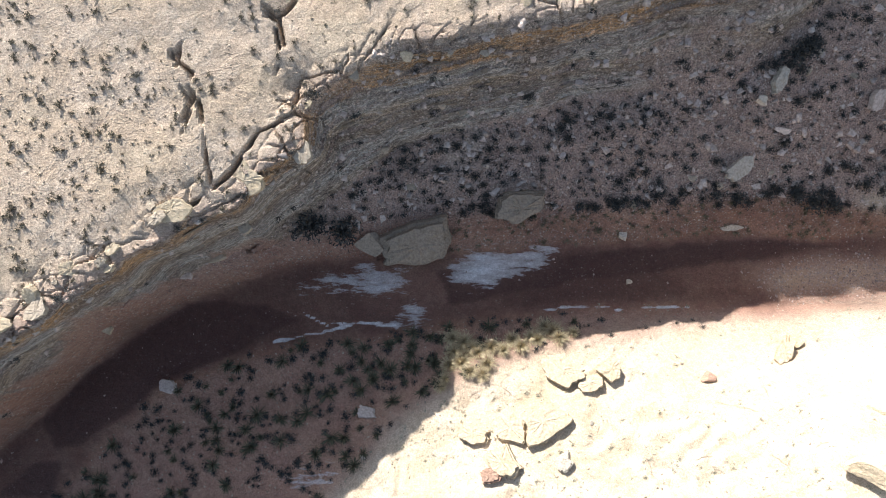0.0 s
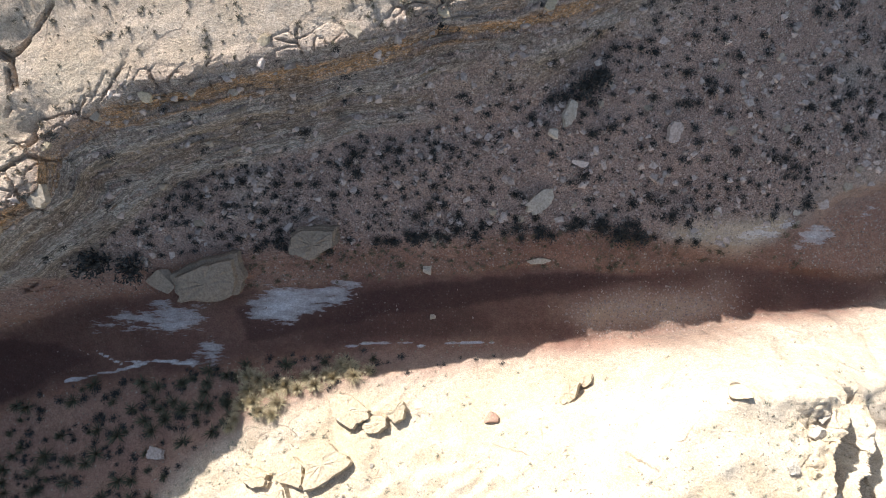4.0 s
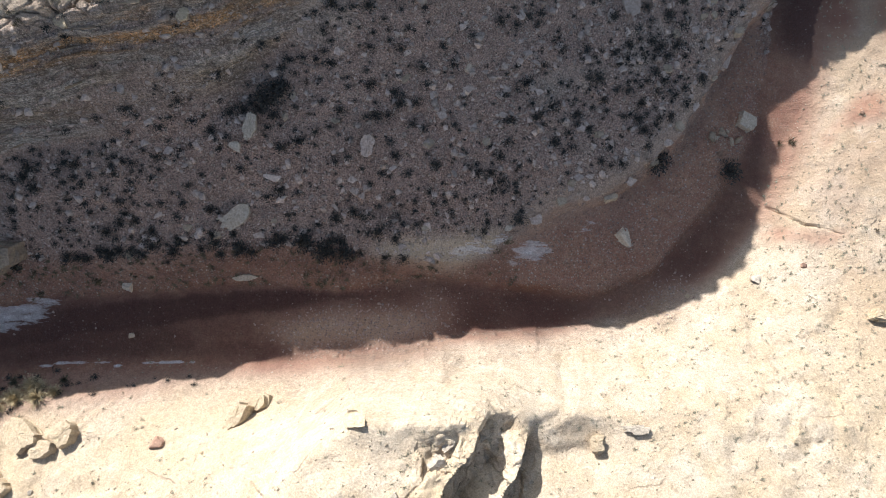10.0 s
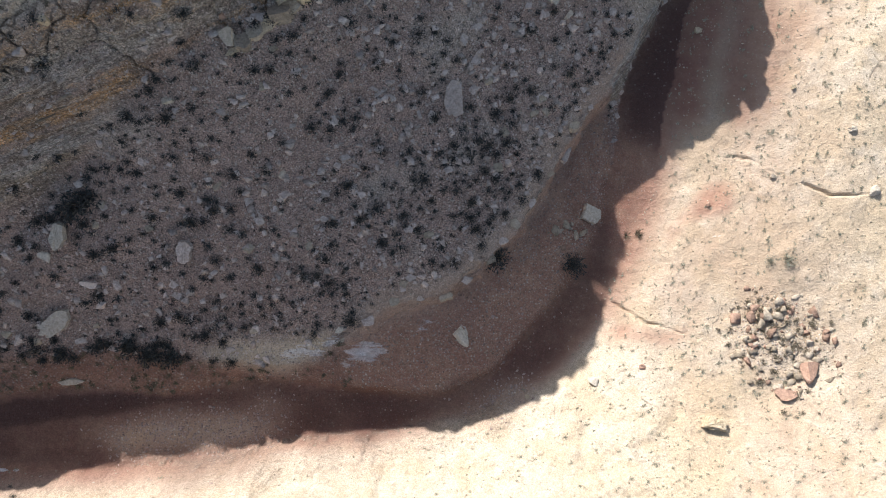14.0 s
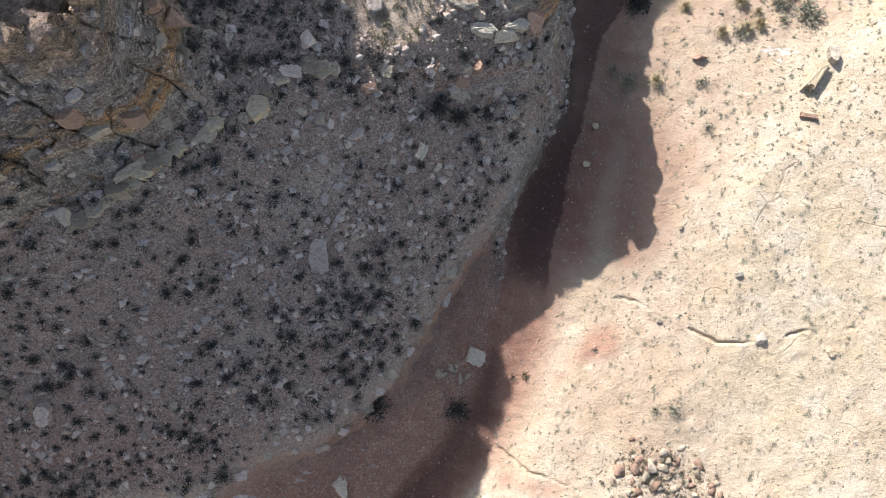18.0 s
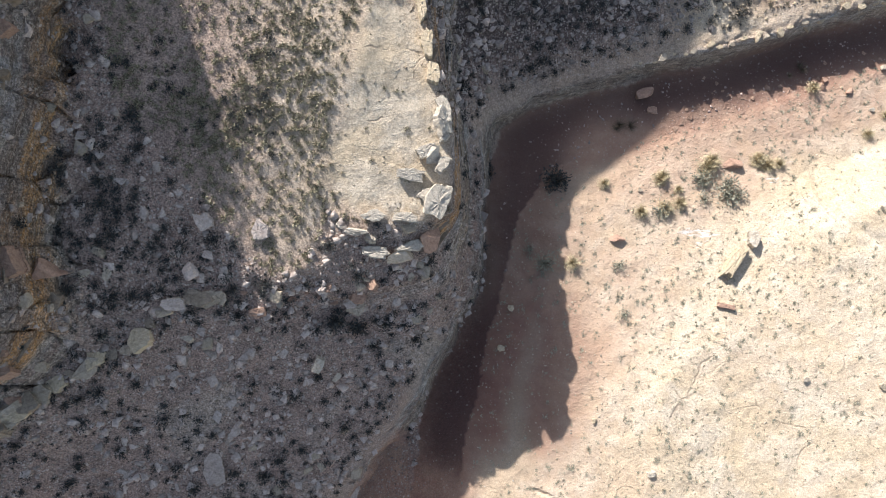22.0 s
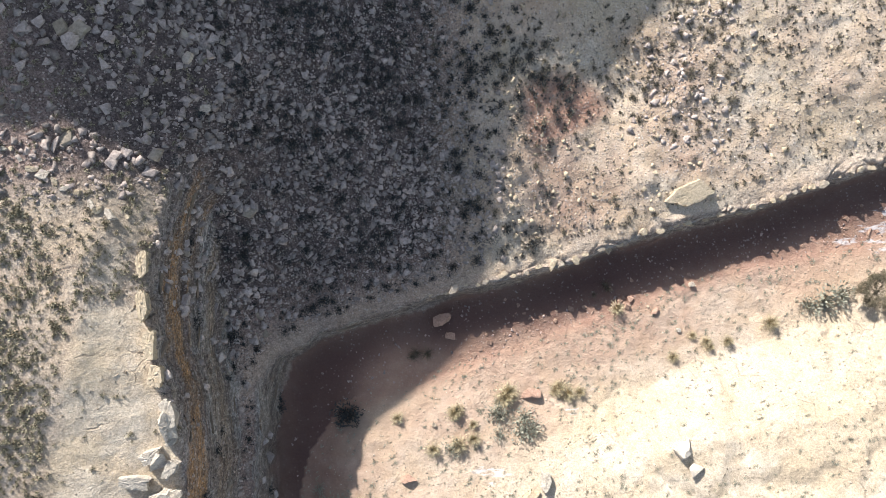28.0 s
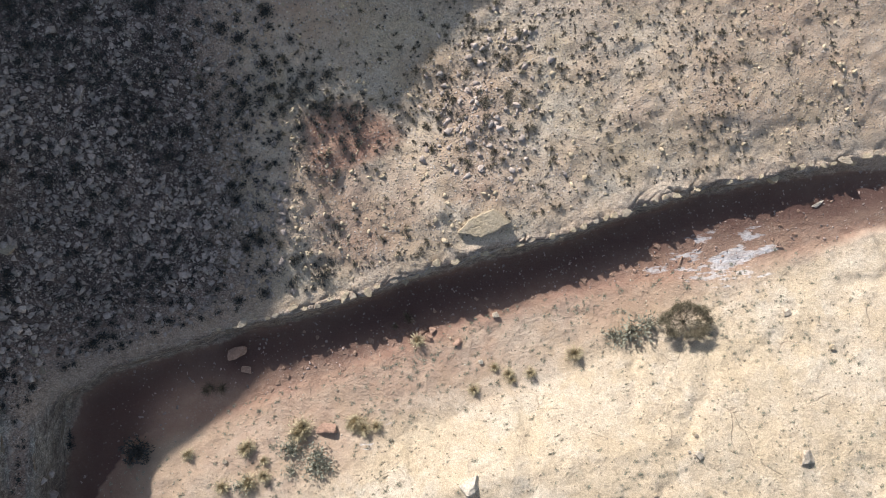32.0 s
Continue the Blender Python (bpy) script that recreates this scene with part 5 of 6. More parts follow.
BRUSH_MESH = [mesh_of("branches", *stems_shape(95 + k, 60, 0.35, 0.012), TWIG) for k in range(2)]
SAGE_DARK = [mesh_of("foliage", *foliage_shape(90 + k, 200, 0.12), SCRUB) for k in range(2)]

yucca(6.2, -4.0, 0.90, "dark green yucca on the shaded red terrace")
yucca(-1.4, -7.2, 0.95, "dark green yucca on the shaded red terrace")
yucca(-2.7, -7.8, 0.80, "dark green yucca on the shaded red terrace")
yucca(0.5, -7.0, 0.90, "dark green yucca on the shaded red terrace")
yucca(1.0, -8.7, 0.90, "dark green yucca on the shaded red terrace")
yucca(-5.3, -7.2, 0.70, "dark green yucca on the shaded red terrace")
yucca(-7.6, -8.7, 0.75, "dark green yucca on the shaded red terrace")
yucca(-11.4, -10.5, 1.00, "dark green yucca on the shaded red terrace")
yucca(-8.4, -11.0, 0.80, "dark green yucca on the shaded red terrace")
yucca(0.3, -5.3, 0.75, "dark green yucca on the shaded red terrace")
yucca(2.0, -6.6, 0.80, "dark green yucca on the shaded red terrace")
yucca(2.5, -4.9, 0.70, "dark green yucca on the shaded red terrace")
yucca(-3.6, -6.6, 0.70, "dark green yucca on the shaded red terrace")
yucca(-10.4, -9.1, 0.70, "dark green yucca on the shaded red terrace")
yucca(-4.8, -12.1, 0.80, "dark green yucca on the shaded red terrace")
yucca(-6.9, -13.3, 0.80, "dark green yucca on the shaded red terrace")
yucca(-11.8, -12.8, 0.80, "dark green yucca on the shaded red terrace")
yucca(-14.5, -11.5, 0.80, "dark green yucca on the shaded red terrace")
yucca(9.1, -3.8, 0.60, "dark green yucca on the shaded red terrace")
yucca(12.7, -3.6, 0.60, "dark green yucca on the shaded red terrace")
straw_bush(3.5, -5.8, 0.85, "yellow-green sunlit bush at the edge of the shade")
straw_bush(4.8, -5.5, 0.80, "yellow-green sunlit bush at the edge of the shade")
straw_bush(5.9, -6.6, 0.80, "yellow-green sunlit bush at the edge of the shade")
straw_bush(7.9, -4.9, 0.70, "yellow-green sunlit bush at the edge of the shade")
straw_bush(11.0, -4.2, 0.90, "yellow-green sunlit bush at the edge of the shade")
straw_bush(2.7, -7.7, 0.60, "yellow-green sunlit bush at the edge of the shade")
straw_bush(9.4, -4.7, 0.70, "yellow-green sunlit bush at the edge of the shade")
straw_bush(4.6, -7.2, 0.70, "yellow-green sunlit bush at the edge of the shade")
straw_bush(81.0, 42.0, 0.50, "clump of dry yellow grass on red sand")
straw_bush(85.1, 42.2, 0.60, "clump of dry yellow grass on red sand")
straw_bush(86.4, 41.4, 0.40, "clump of dry yellow grass on red sand")
straw_bush(83.5, 39.8, 0.60, "clump of dry yellow grass on red sand")
straw_bush(85.3, 40.0, 0.70, "clump of dry yellow grass on red sand")
straw_bush(89.1, 43.5, 0.80, "clump of dry yellow grass on red sand")
straw_bush(92.6, 43.5, 0.60, "clump of dry yellow grass on red sand")
straw_bush(94.3, 43.3, 0.50, "clump of dry yellow grass on red sand")
straw_bush(78.3, 36.1, 0.60, "clump of dry yellow grass on red sand")
sage_bush(88.1, 42.2, 0.80, "grey-green sagebrush on pale sand")
sage_bush(90.1, 41.7, 0.90, "grey-green sagebrush on pale sand")
sage_bush(90.7, 40.8, 0.80, "grey-green sagebrush on pale sand")
sage_bush(88.3, 40.6, 0.60, "grey-green sagebrush on pale sand")
sage_bush(76.3, 36.1, 0.90, "grey-green sagebrush on pale sand")
sage_bush(81.6, 35.9, 0.50, "grey-green sagebrush on pale sand")
sage_bush(81.7, 32.3, 0.50, "grey-green sagebrush on pale sand")
sage_bush(75.3, 37.2, 0.50, "grey-green sagebrush on pale sand")
dark_bush(77.4, 42.4, 1.20, "large dark shrub in the shade of the spur")
straw_bush(97.5, 49.2, 0.60, "clump of dry yellow grass along the stream bank")
straw_bush(101.4, 45.5, 0.50, "clump of dry yellow grass along the stream bank")
straw_bush(104.0, 46.5, 0.50, "clump of dry yellow grass along the stream bank")
straw_bush(105.6, 46.5, 0.50, "clump of dry yellow grass along the stream bank")
straw_bush(108.9, 47.7, 0.70, "clump of dry yellow grass along the stream bank")
straw_bush(93.4, 43.2, 0.70, "clump of dry yellow grass along the stream bank")
straw_bush(92.8, 43.7, 0.60, "clump of dry yellow grass along the stream bank")
straw_bush(85.3, 42.4, 0.60, "clump of dry yellow grass along the stream bank")
straw_bush(88.8, 43.1, 0.80, "clump of dry yellow grass along the stream bank")
straw_bush(86.4, 40.4, 0.60, "clump of dry yellow grass along the stream bank")
straw_bush(103.0, 47.0, 0.40, "clump of dry yellow grass along the stream bank")
straw_bush(104.2, 46.1, 0.40, "clump of dry yellow grass along the stream bank")
sage_bush(113.2, 49.2, 1.30, "grey-green sagebrush along the stream bank")
sage_bush(114.5, 49.6, 1.00, "grey-green sagebrush along the stream bank")
sage_bush(90.0, 40.9, 0.90, "grey-green sagebrush along the stream bank")
sage_bush(88.4, 41.9, 0.80, "grey-green sagebrush along the stream bank")
sage_bush(84.9, 39.8, 0.80, "grey-green sagebrush along the stream bank")
sage_bush(111.9, 48.9, 0.80, "grey-green sagebrush along the stream bank")
sage_bush(77.9, 12.1, 0.60, "grey-green sagebrush on the lit bank")
sage_bush(76.7, 12.0, 0.40, "grey-green sagebrush on the lit bank")
dark_bush(62.9, 11.9, 1.10, "dense dark shrub in the shade")
dark_bush(56.8, 12.5, 1.20, "dense dark shrub in the shade")
dark_bush(31.6, 5.7, 1.00, "dense dark shrub in the shade")
dark_bush(33.1, 5.5, 0.90, "dense dark shrub in the shade")
dark_bush(30.1, 6.3, 0.90, "dense dark shrub in the shade")
dark_bush(-7.2, 3.7, 1.60, "dense dark shrub in the shade")
dark_bush(-4.9, 3.3, 1.50, "dense dark shrub in the shade")
dark_bush(28.9, 16.6, 1.10, "dense dark shrub in the shade")
dark_bush(28.1, 16.1, 1.20, "dense dark shrub in the shade")
dark_bush(63.0, 32.2, 0.80, "dense dark shrub in the shade")
dark_bush(61.6, 32.6, 0.80, "dense dark shrub in the shade")
dark_bush(64.8, 32.4, 0.60, "dense dark shrub in the shade")
dry_brush(83.3, 46.5, 1.10, "tangle of dead branches washed onto the stream bed")
dry_brush(82.2, 46.3, 0.80, "tangle of dead branches washed onto the stream bed")
dry_brush(96.8, 51.0, 0.90, "tangle of dead branches washed onto the stream bed")
dry_brush(95.9, 50.3, 0.60, "tangle of dead branches washed onto the stream bed")
dry_brush(67.9, 14.3, 0.80, "tangle of dead branches washed onto the stream bed")
dry_brush(67.1, 14.1, 0.70, "tangle of dead branches washed onto the stream bed")
dry_brush(68.1, 14.1, 0.70, "tangle of dead branches washed onto the stream bed")
dry_brush(82.5, 46.6, 1.00, "tangle of dead branches washed onto the stream bed")
dry_brush(97.0, 50.7, 0.80, "tangle of dead branches washed onto the stream bed")
straw_bush(3.3, -4.8, 0.80, "yellow-green sunlit bush at the edge of the shade")
straw_bush(4.2, -5.1, 0.90, "yellow-green sunlit bush at the edge of the shade")
straw_bush(5.3, -5.9, 0.80, "yellow-green sunlit bush at the edge of the shade")
straw_bush(6.3, -5.5, 0.90, "yellow-green sunlit bush at the edge of the shade")
straw_bush(7.2, -5.7, 0.70, "yellow-green sunlit bush at the edge of the shade")
straw_bush(8.5, -5.4, 0.80, "yellow-green sunlit bush at the edge of the shade")
straw_bush(9.8, -4.9, 0.80, "yellow-green sunlit bush at the edge of the shade")
straw_bush(11.4, -4.7, 0.80, "yellow-green sunlit bush at the edge of the shade")
straw_bush(4.0, -6.6, 0.90, "yellow-green sunlit bush at the edge of the shade")
straw_bush(3.1, -6.8, 0.80, "yellow-green sunlit bush at the edge of the shade")
straw_bush(5.5, -7.4, 0.70, "yellow-green sunlit bush at the edge of the shade")
straw_bush(12.5, -4.4, 0.60, "yellow-green sunlit bush at the edge of the shade")
straw_bush(10.5, -4.0, 0.80, "yellow-green sunlit bush at the edge of the shade")
straw_bush(2.4, -8.3, 0.60, "yellow-green sunlit bush at the edge of the shade")


def tree(x, y, r):
    """A low, wide, half-bare tree: trunk, limbs and a thin crown."""
    z = float(ground_z(x, y))
    rr = np.random.default_rng(11)
    bm = bmesh.new()

    def limb(a, b, ra, rb):
        ax = (b - a).normalized()
        s = ax.orthogonal().normalized()
        t = ax.cross(s)
        rings = [[bm.verts.new(p + (s * math.cos(q) + t * math.sin(q)) * w) for q in (0, 1.26, 2.51, 3.77, 5.03)] for p, w in ((a, ra), (b, rb))]
        for i in range(5):
            bm.faces.new((rings[0][i], rings[0][(i + 1) % 5], rings[1][(i + 1) % 5], rings[1][i]))
        bm.faces.new(rings[1])

    ends = []
    fork = Vector((-0.3, 0.25, 0.9))
    limb(Vector((0, 0, -0.2)), fork, 0.2, 0.15)
    for k in range(9):
        q = k * 0.72
        p1 = fork + Vector((math.cos(q) * 0.9, math.sin(q) * 0.7, 0.6 + 0.3 * rr.random()))
        limb(fork, p1, 0.032, 0.02)
        for j in range(5):
            w = q + rr.uniform(-0.9, 0.9)
            p2 = p1 + Vector((math.cos(w) * rr.uniform(0.5, 1.3), math.sin(w) * rr.uniform(0.4, 1.0), rr.uniform(0.0, 0.7)))
            limb(p1, p2, 0.012, 0.006)
            ends += [p2, p1.lerp(p2, 0.5), fork.lerp(p1, rr.uniform(0.4, 1.0))]
            for i in range(11):
                u = w + rr.uniform(-1.1, 1.1)
                p3 = p2 + Vector((math.cos(u) * rr.uniform(0.2, 0.7), math.sin(u) * rr.uniform(0.2, 0.6), rr.uniform(-0.1, 0.45)))
                limb(p2, p3, 0.009, 0.004)
                ends.append(p3)
    me = bpy.data.meshes.new("trunk")
    bm.to_mesh(me)
    bm.free()
    me.materials.append(TWIG)
    ob = new("tree", me)
    ob.matrix_world = pose(x, y, z) @ Matrix.Diagonal((r / 2.5, r / 3.0, r / 4.0, 1))
    v, f = [], []
    for p in ends:
        lv, lf = foliage_shape(int(rr.integers(1e6)), 48, 0.13)
        f.append(lf + len(v) * 144)
        v.append(lv * 0.4 + np.array(p[:]) - [0, 0, 0.1])
    crown = new("crown", mesh_of("crown", np.concatenate(v), np.concatenate(f), OLIVE))
    crown.parent = ob
    return tagged(ob, "low half-bare olive-brown desert tree on the pale bank", "tree")


OLIVE = leaf_material("tree_leaves", (0.12, 0.10, 0.065), (0.24, 0.205, 0.14))
tree(117.2, 49.6, 2.0)


# ---- scattered scrub, rubble and pebbles ----
view = np.zeros((NY, NX), bool)
for x, y in path_xy[::2]:
    view |= (np.abs(gx - x) < 37) & (np.abs(gy - y) < 23)
top = (top_nw | spur) & ~south & ~bed
talus = view & ~bed & ~south & ~top & ~bank & (lip < 0.35)
ragged = gx + 5 * rough + 2 * fbm(gx + 9, gy, 2, 3)
ne = talus & (ragged > 73)
field = np.clip(patch(RUBBLE_NE, 8), 0, 1) * talus
clump = np.clip(0.5 + 1.6 * fbm(gx + 200, gy, 5, 3), 0, 2)
flat = np.clip(1.3 - steep, 0, 1)
ledge_bare = patch(PALE_BITS[0], 1) > 0.4
spur_bare = patch(PALE_BITS[2], 1) > 0.5
spur_zone = top & (gx > 49) & (gx < 73)


def spaced(x, y, z, size, gap):
    """Which of the places keep clear of those before them."""
    order, kept, cells = np.argsort(-size), [], {}
    for k in order:
        c = (int(x[k] // 2), int(y[k] // 2))
        if all(math.hypot(x[k] - x[m], y[k] - y[m]) > gap * (size[k] + size[m]) for a in (-1, 0, 1) for b in (-1, 0, 1) for m in cells.get((c[0] + a, c[1] + b), ())):
            cells.setdefault(c, []).append(k)
            kept.append(k)
    return np.array(kept)


def places(density, seed):
    """Random places on the plan, so many to the square metre."""
    r = np.random.default_rng(seed)
    c = np.cumsum(density.ravel() * STEP * STEP)
    n = int(c[-1])
    k = np.searchsorted(c, r.random(n) * c[-1])
    x, y = gx.ravel()[k] + r.uniform(-0.1, 0.1, n), gy.ravel()[k] + r.uniform(-0.1, 0.1, n)
    return x, y, ground_z(x, y), r


def joined(name, shapes, x, y, z, size, r, material, label, category, squash=(0.6, 1.0), sink=0.0):
    """Many small copies in one mesh: stuff."""
    which, turn = r.integers(0, len(shapes), len(x)), r.uniform(0, 2 * np.pi, len(x))
    sz = size[:, None] * np.stack([r.uniform(0.75, 1.25, len(x)), r.uniform(0.75, 1.25, len(x)), r.uniform(*squash, len(x))], -1)
    vs, fs, count = [], [], 0
    for s, (v, f) in enumerate(shapes):
        k = np.nonzero(which == s)[0]
        p = v[None] * sz[k][:, None]
        ct, st = np.cos(turn[k])[:, None], np.sin(turn[k])[:, None]
        p = np.stack([p[..., 0] * ct - p[..., 1] * st + x[k][:, None], p[..., 0] * st + p[..., 1] * ct + y[k][:, None], p[..., 2] + (z[k] - sink * size[k])[:, None]], -1)
        f = np.asarray(f)
        fs.append((f[None] + (count + np.arange(len(k)) * len(v))[:, None, None]).reshape(-1, f.shape[1]))
        vs.append(p.reshape(-1, 3))
        count += p.shape[0] * p.shape[1]
    v, f = np.concatenate(vs), np.concatenate(fs)
    me = bpy.data.meshes.new(name)
    me.vertices.add(len(v))
    me.vertices.foreach_set("co", v.ravel().astype(np.float32))
    me.loops.add(f.size)
    me.loops.foreach_set("vertex_index", f.ravel().astype(np.int32))
    me.polygons.add(len(f))
    me.polygons.foreach_set("loop_start", np.arange(0, f.size, f.shape[1], dtype=np.int32))
    me.update(calc_edges=True)
    me.materials.append(material)
    return tagged(new(name, me), label, category, kind="stuff")


SCRUB_SHAPES = [foliage_shape(120 + k, 190, 0.14) for k in range(6)]
SMALL_SHAPES = [foliage_shape(130 + k, 40, 0.3) for k in range(5)]
TUFT_SHAPES = [foliage_shape(140 + k, 46, 0.24, 0.5) for k in range(5)]
STONE_SHAPES = [chip_shape(160 + k) for k in range(12)]
PEBBLE_SHAPES = [chip_shape(180 + k, 8) for k in range(6)]


def singles(name, meshes, x, y, z, size, r, label, category, group, sink, child=None, squash=(0.5, 0.9)):
    """The larger ones, each a thing of its own."""
    for k in range(len(x)):
        m = meshes[int(r.integers(len(meshes)))]
        ob = new(name, m if child is None else STEM_MESH[k % 3])
        ob.matrix_world = pose(x[k], y[k], z[k] - sink * size[k], 0, 0, r.uniform(0, 360)) @ Matrix.Diagonal((size[k] * r.uniform(0.8, 1.25), size[k] * r.uniform(0.8, 1.2), size[k] * r.uniform(*squash), 1))
        if child:
            new(child, m).parent = ob
        tagged(ob, label, category, group=group)


def scatter_scrub():
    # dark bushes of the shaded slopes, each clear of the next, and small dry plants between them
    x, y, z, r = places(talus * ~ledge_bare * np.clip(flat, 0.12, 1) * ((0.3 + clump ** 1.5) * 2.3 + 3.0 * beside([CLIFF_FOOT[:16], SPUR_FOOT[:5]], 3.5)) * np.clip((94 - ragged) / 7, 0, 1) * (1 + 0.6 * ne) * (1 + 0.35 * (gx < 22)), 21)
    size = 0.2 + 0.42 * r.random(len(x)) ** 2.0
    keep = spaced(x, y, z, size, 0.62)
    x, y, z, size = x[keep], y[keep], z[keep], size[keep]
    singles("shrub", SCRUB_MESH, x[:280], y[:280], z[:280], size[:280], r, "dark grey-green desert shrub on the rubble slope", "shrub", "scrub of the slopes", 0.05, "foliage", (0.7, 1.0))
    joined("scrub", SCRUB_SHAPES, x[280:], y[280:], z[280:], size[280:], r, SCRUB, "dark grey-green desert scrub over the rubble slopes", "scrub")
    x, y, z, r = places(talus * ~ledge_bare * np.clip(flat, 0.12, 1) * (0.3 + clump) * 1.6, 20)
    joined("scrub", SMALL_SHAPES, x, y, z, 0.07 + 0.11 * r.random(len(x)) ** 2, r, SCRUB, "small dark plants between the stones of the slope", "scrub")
    x, y, z, r = places(talus * (ragged > 86) * np.clip(flat, 0.3, 1) * (0.3 + clump) * 1.3, 27)
    joined("scrub", SMALL_SHAPES, x, y, z, 0.10 + 0.25 * r.random(len(x)) ** 2, r, BROWN, "small brown scrub on the sunlit north bench", "scrub")
    x, y, z, r = places((top & view & (gx < 49)) * flat * (0.4 + clump) * 1.7, 22)
    joined("scrub", SMALL_SHAPES, x, y, z, 0.09 + 0.23 * r.random(len(x)) ** 2, r, BROWN, "small brown desert scrub on the plateau", "scrub")
    x, y, z, r = places((south & view & ~terrace) * np.clip(flat, 0.25, 1) * (0.3 + clump) * (1.6 + 0.7 * (gx > 66)), 23)
    joined("scrub", TUFT_SHAPES, x, y, z, 0.10 + 0.20 * r.random(len(x)) ** 2, r, DUSTY, "small grey-green tufts dotted over the pale slopes", "scrub", (0.4, 0.7))
    x, y, z, r = places((spur_zone & view) * np.where(spur_bare, 0.5, 12.0 + 4 * (gx < 62)) * np.clip(clump, 0.5, 1.4) * np.where(gy > 58, 0.35, 1), 24)
    joined("scrub", SMALL_SHAPES, x, y, z, 0.10 + 0.20 * r.random(len(x)) ** 2, r, KHAKI, "dense khaki scrub covering the top of the spur", "scrub")
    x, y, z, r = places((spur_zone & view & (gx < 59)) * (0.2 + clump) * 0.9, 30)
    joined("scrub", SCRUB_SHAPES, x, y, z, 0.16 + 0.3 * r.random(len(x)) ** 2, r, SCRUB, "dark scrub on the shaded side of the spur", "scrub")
    x, y, z, r = places((terrace & view & (gx < 6)) * 0.28, 28)
    singles("yucca", YUCCA_MESH, x, y, z, 0.4 + 0.5 * r.random(len(x)), r, "dark green yucca on the shaded red terrace", "yucca", "yuccas on the terrace", 0.03, "leaf_rosette", (0.8, 1.1))
    x, y, z, r = places(beside([[(a, b + 0.2, c) for a, b, c in BROW_NORTH[9:15]]], 1.1) * 3.2, 29)
    singles("shrub", SCRUB_MESH, x, y, z, 0.3 + 0.45 * r.random(len(x)), r, "dark dense shrub on the brow of the red bank", "shrub", "shrubs along the bank", 0.05, "foliage", (0.7, 1.0))
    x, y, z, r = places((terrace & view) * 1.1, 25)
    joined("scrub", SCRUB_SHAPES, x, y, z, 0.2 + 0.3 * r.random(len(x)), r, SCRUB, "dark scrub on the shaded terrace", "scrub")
    x, y, z, r = places((bank & view & (gx > 3) & (gx < 46)) * 2.2, 26)
    joined("scrub", SMALL_SHAPES, x, y, z, 0.12 + 0.25 * r.random(len(x)) ** 1.5, r, OLIVE, "olive scrub hanging on the red bank", "scrub")


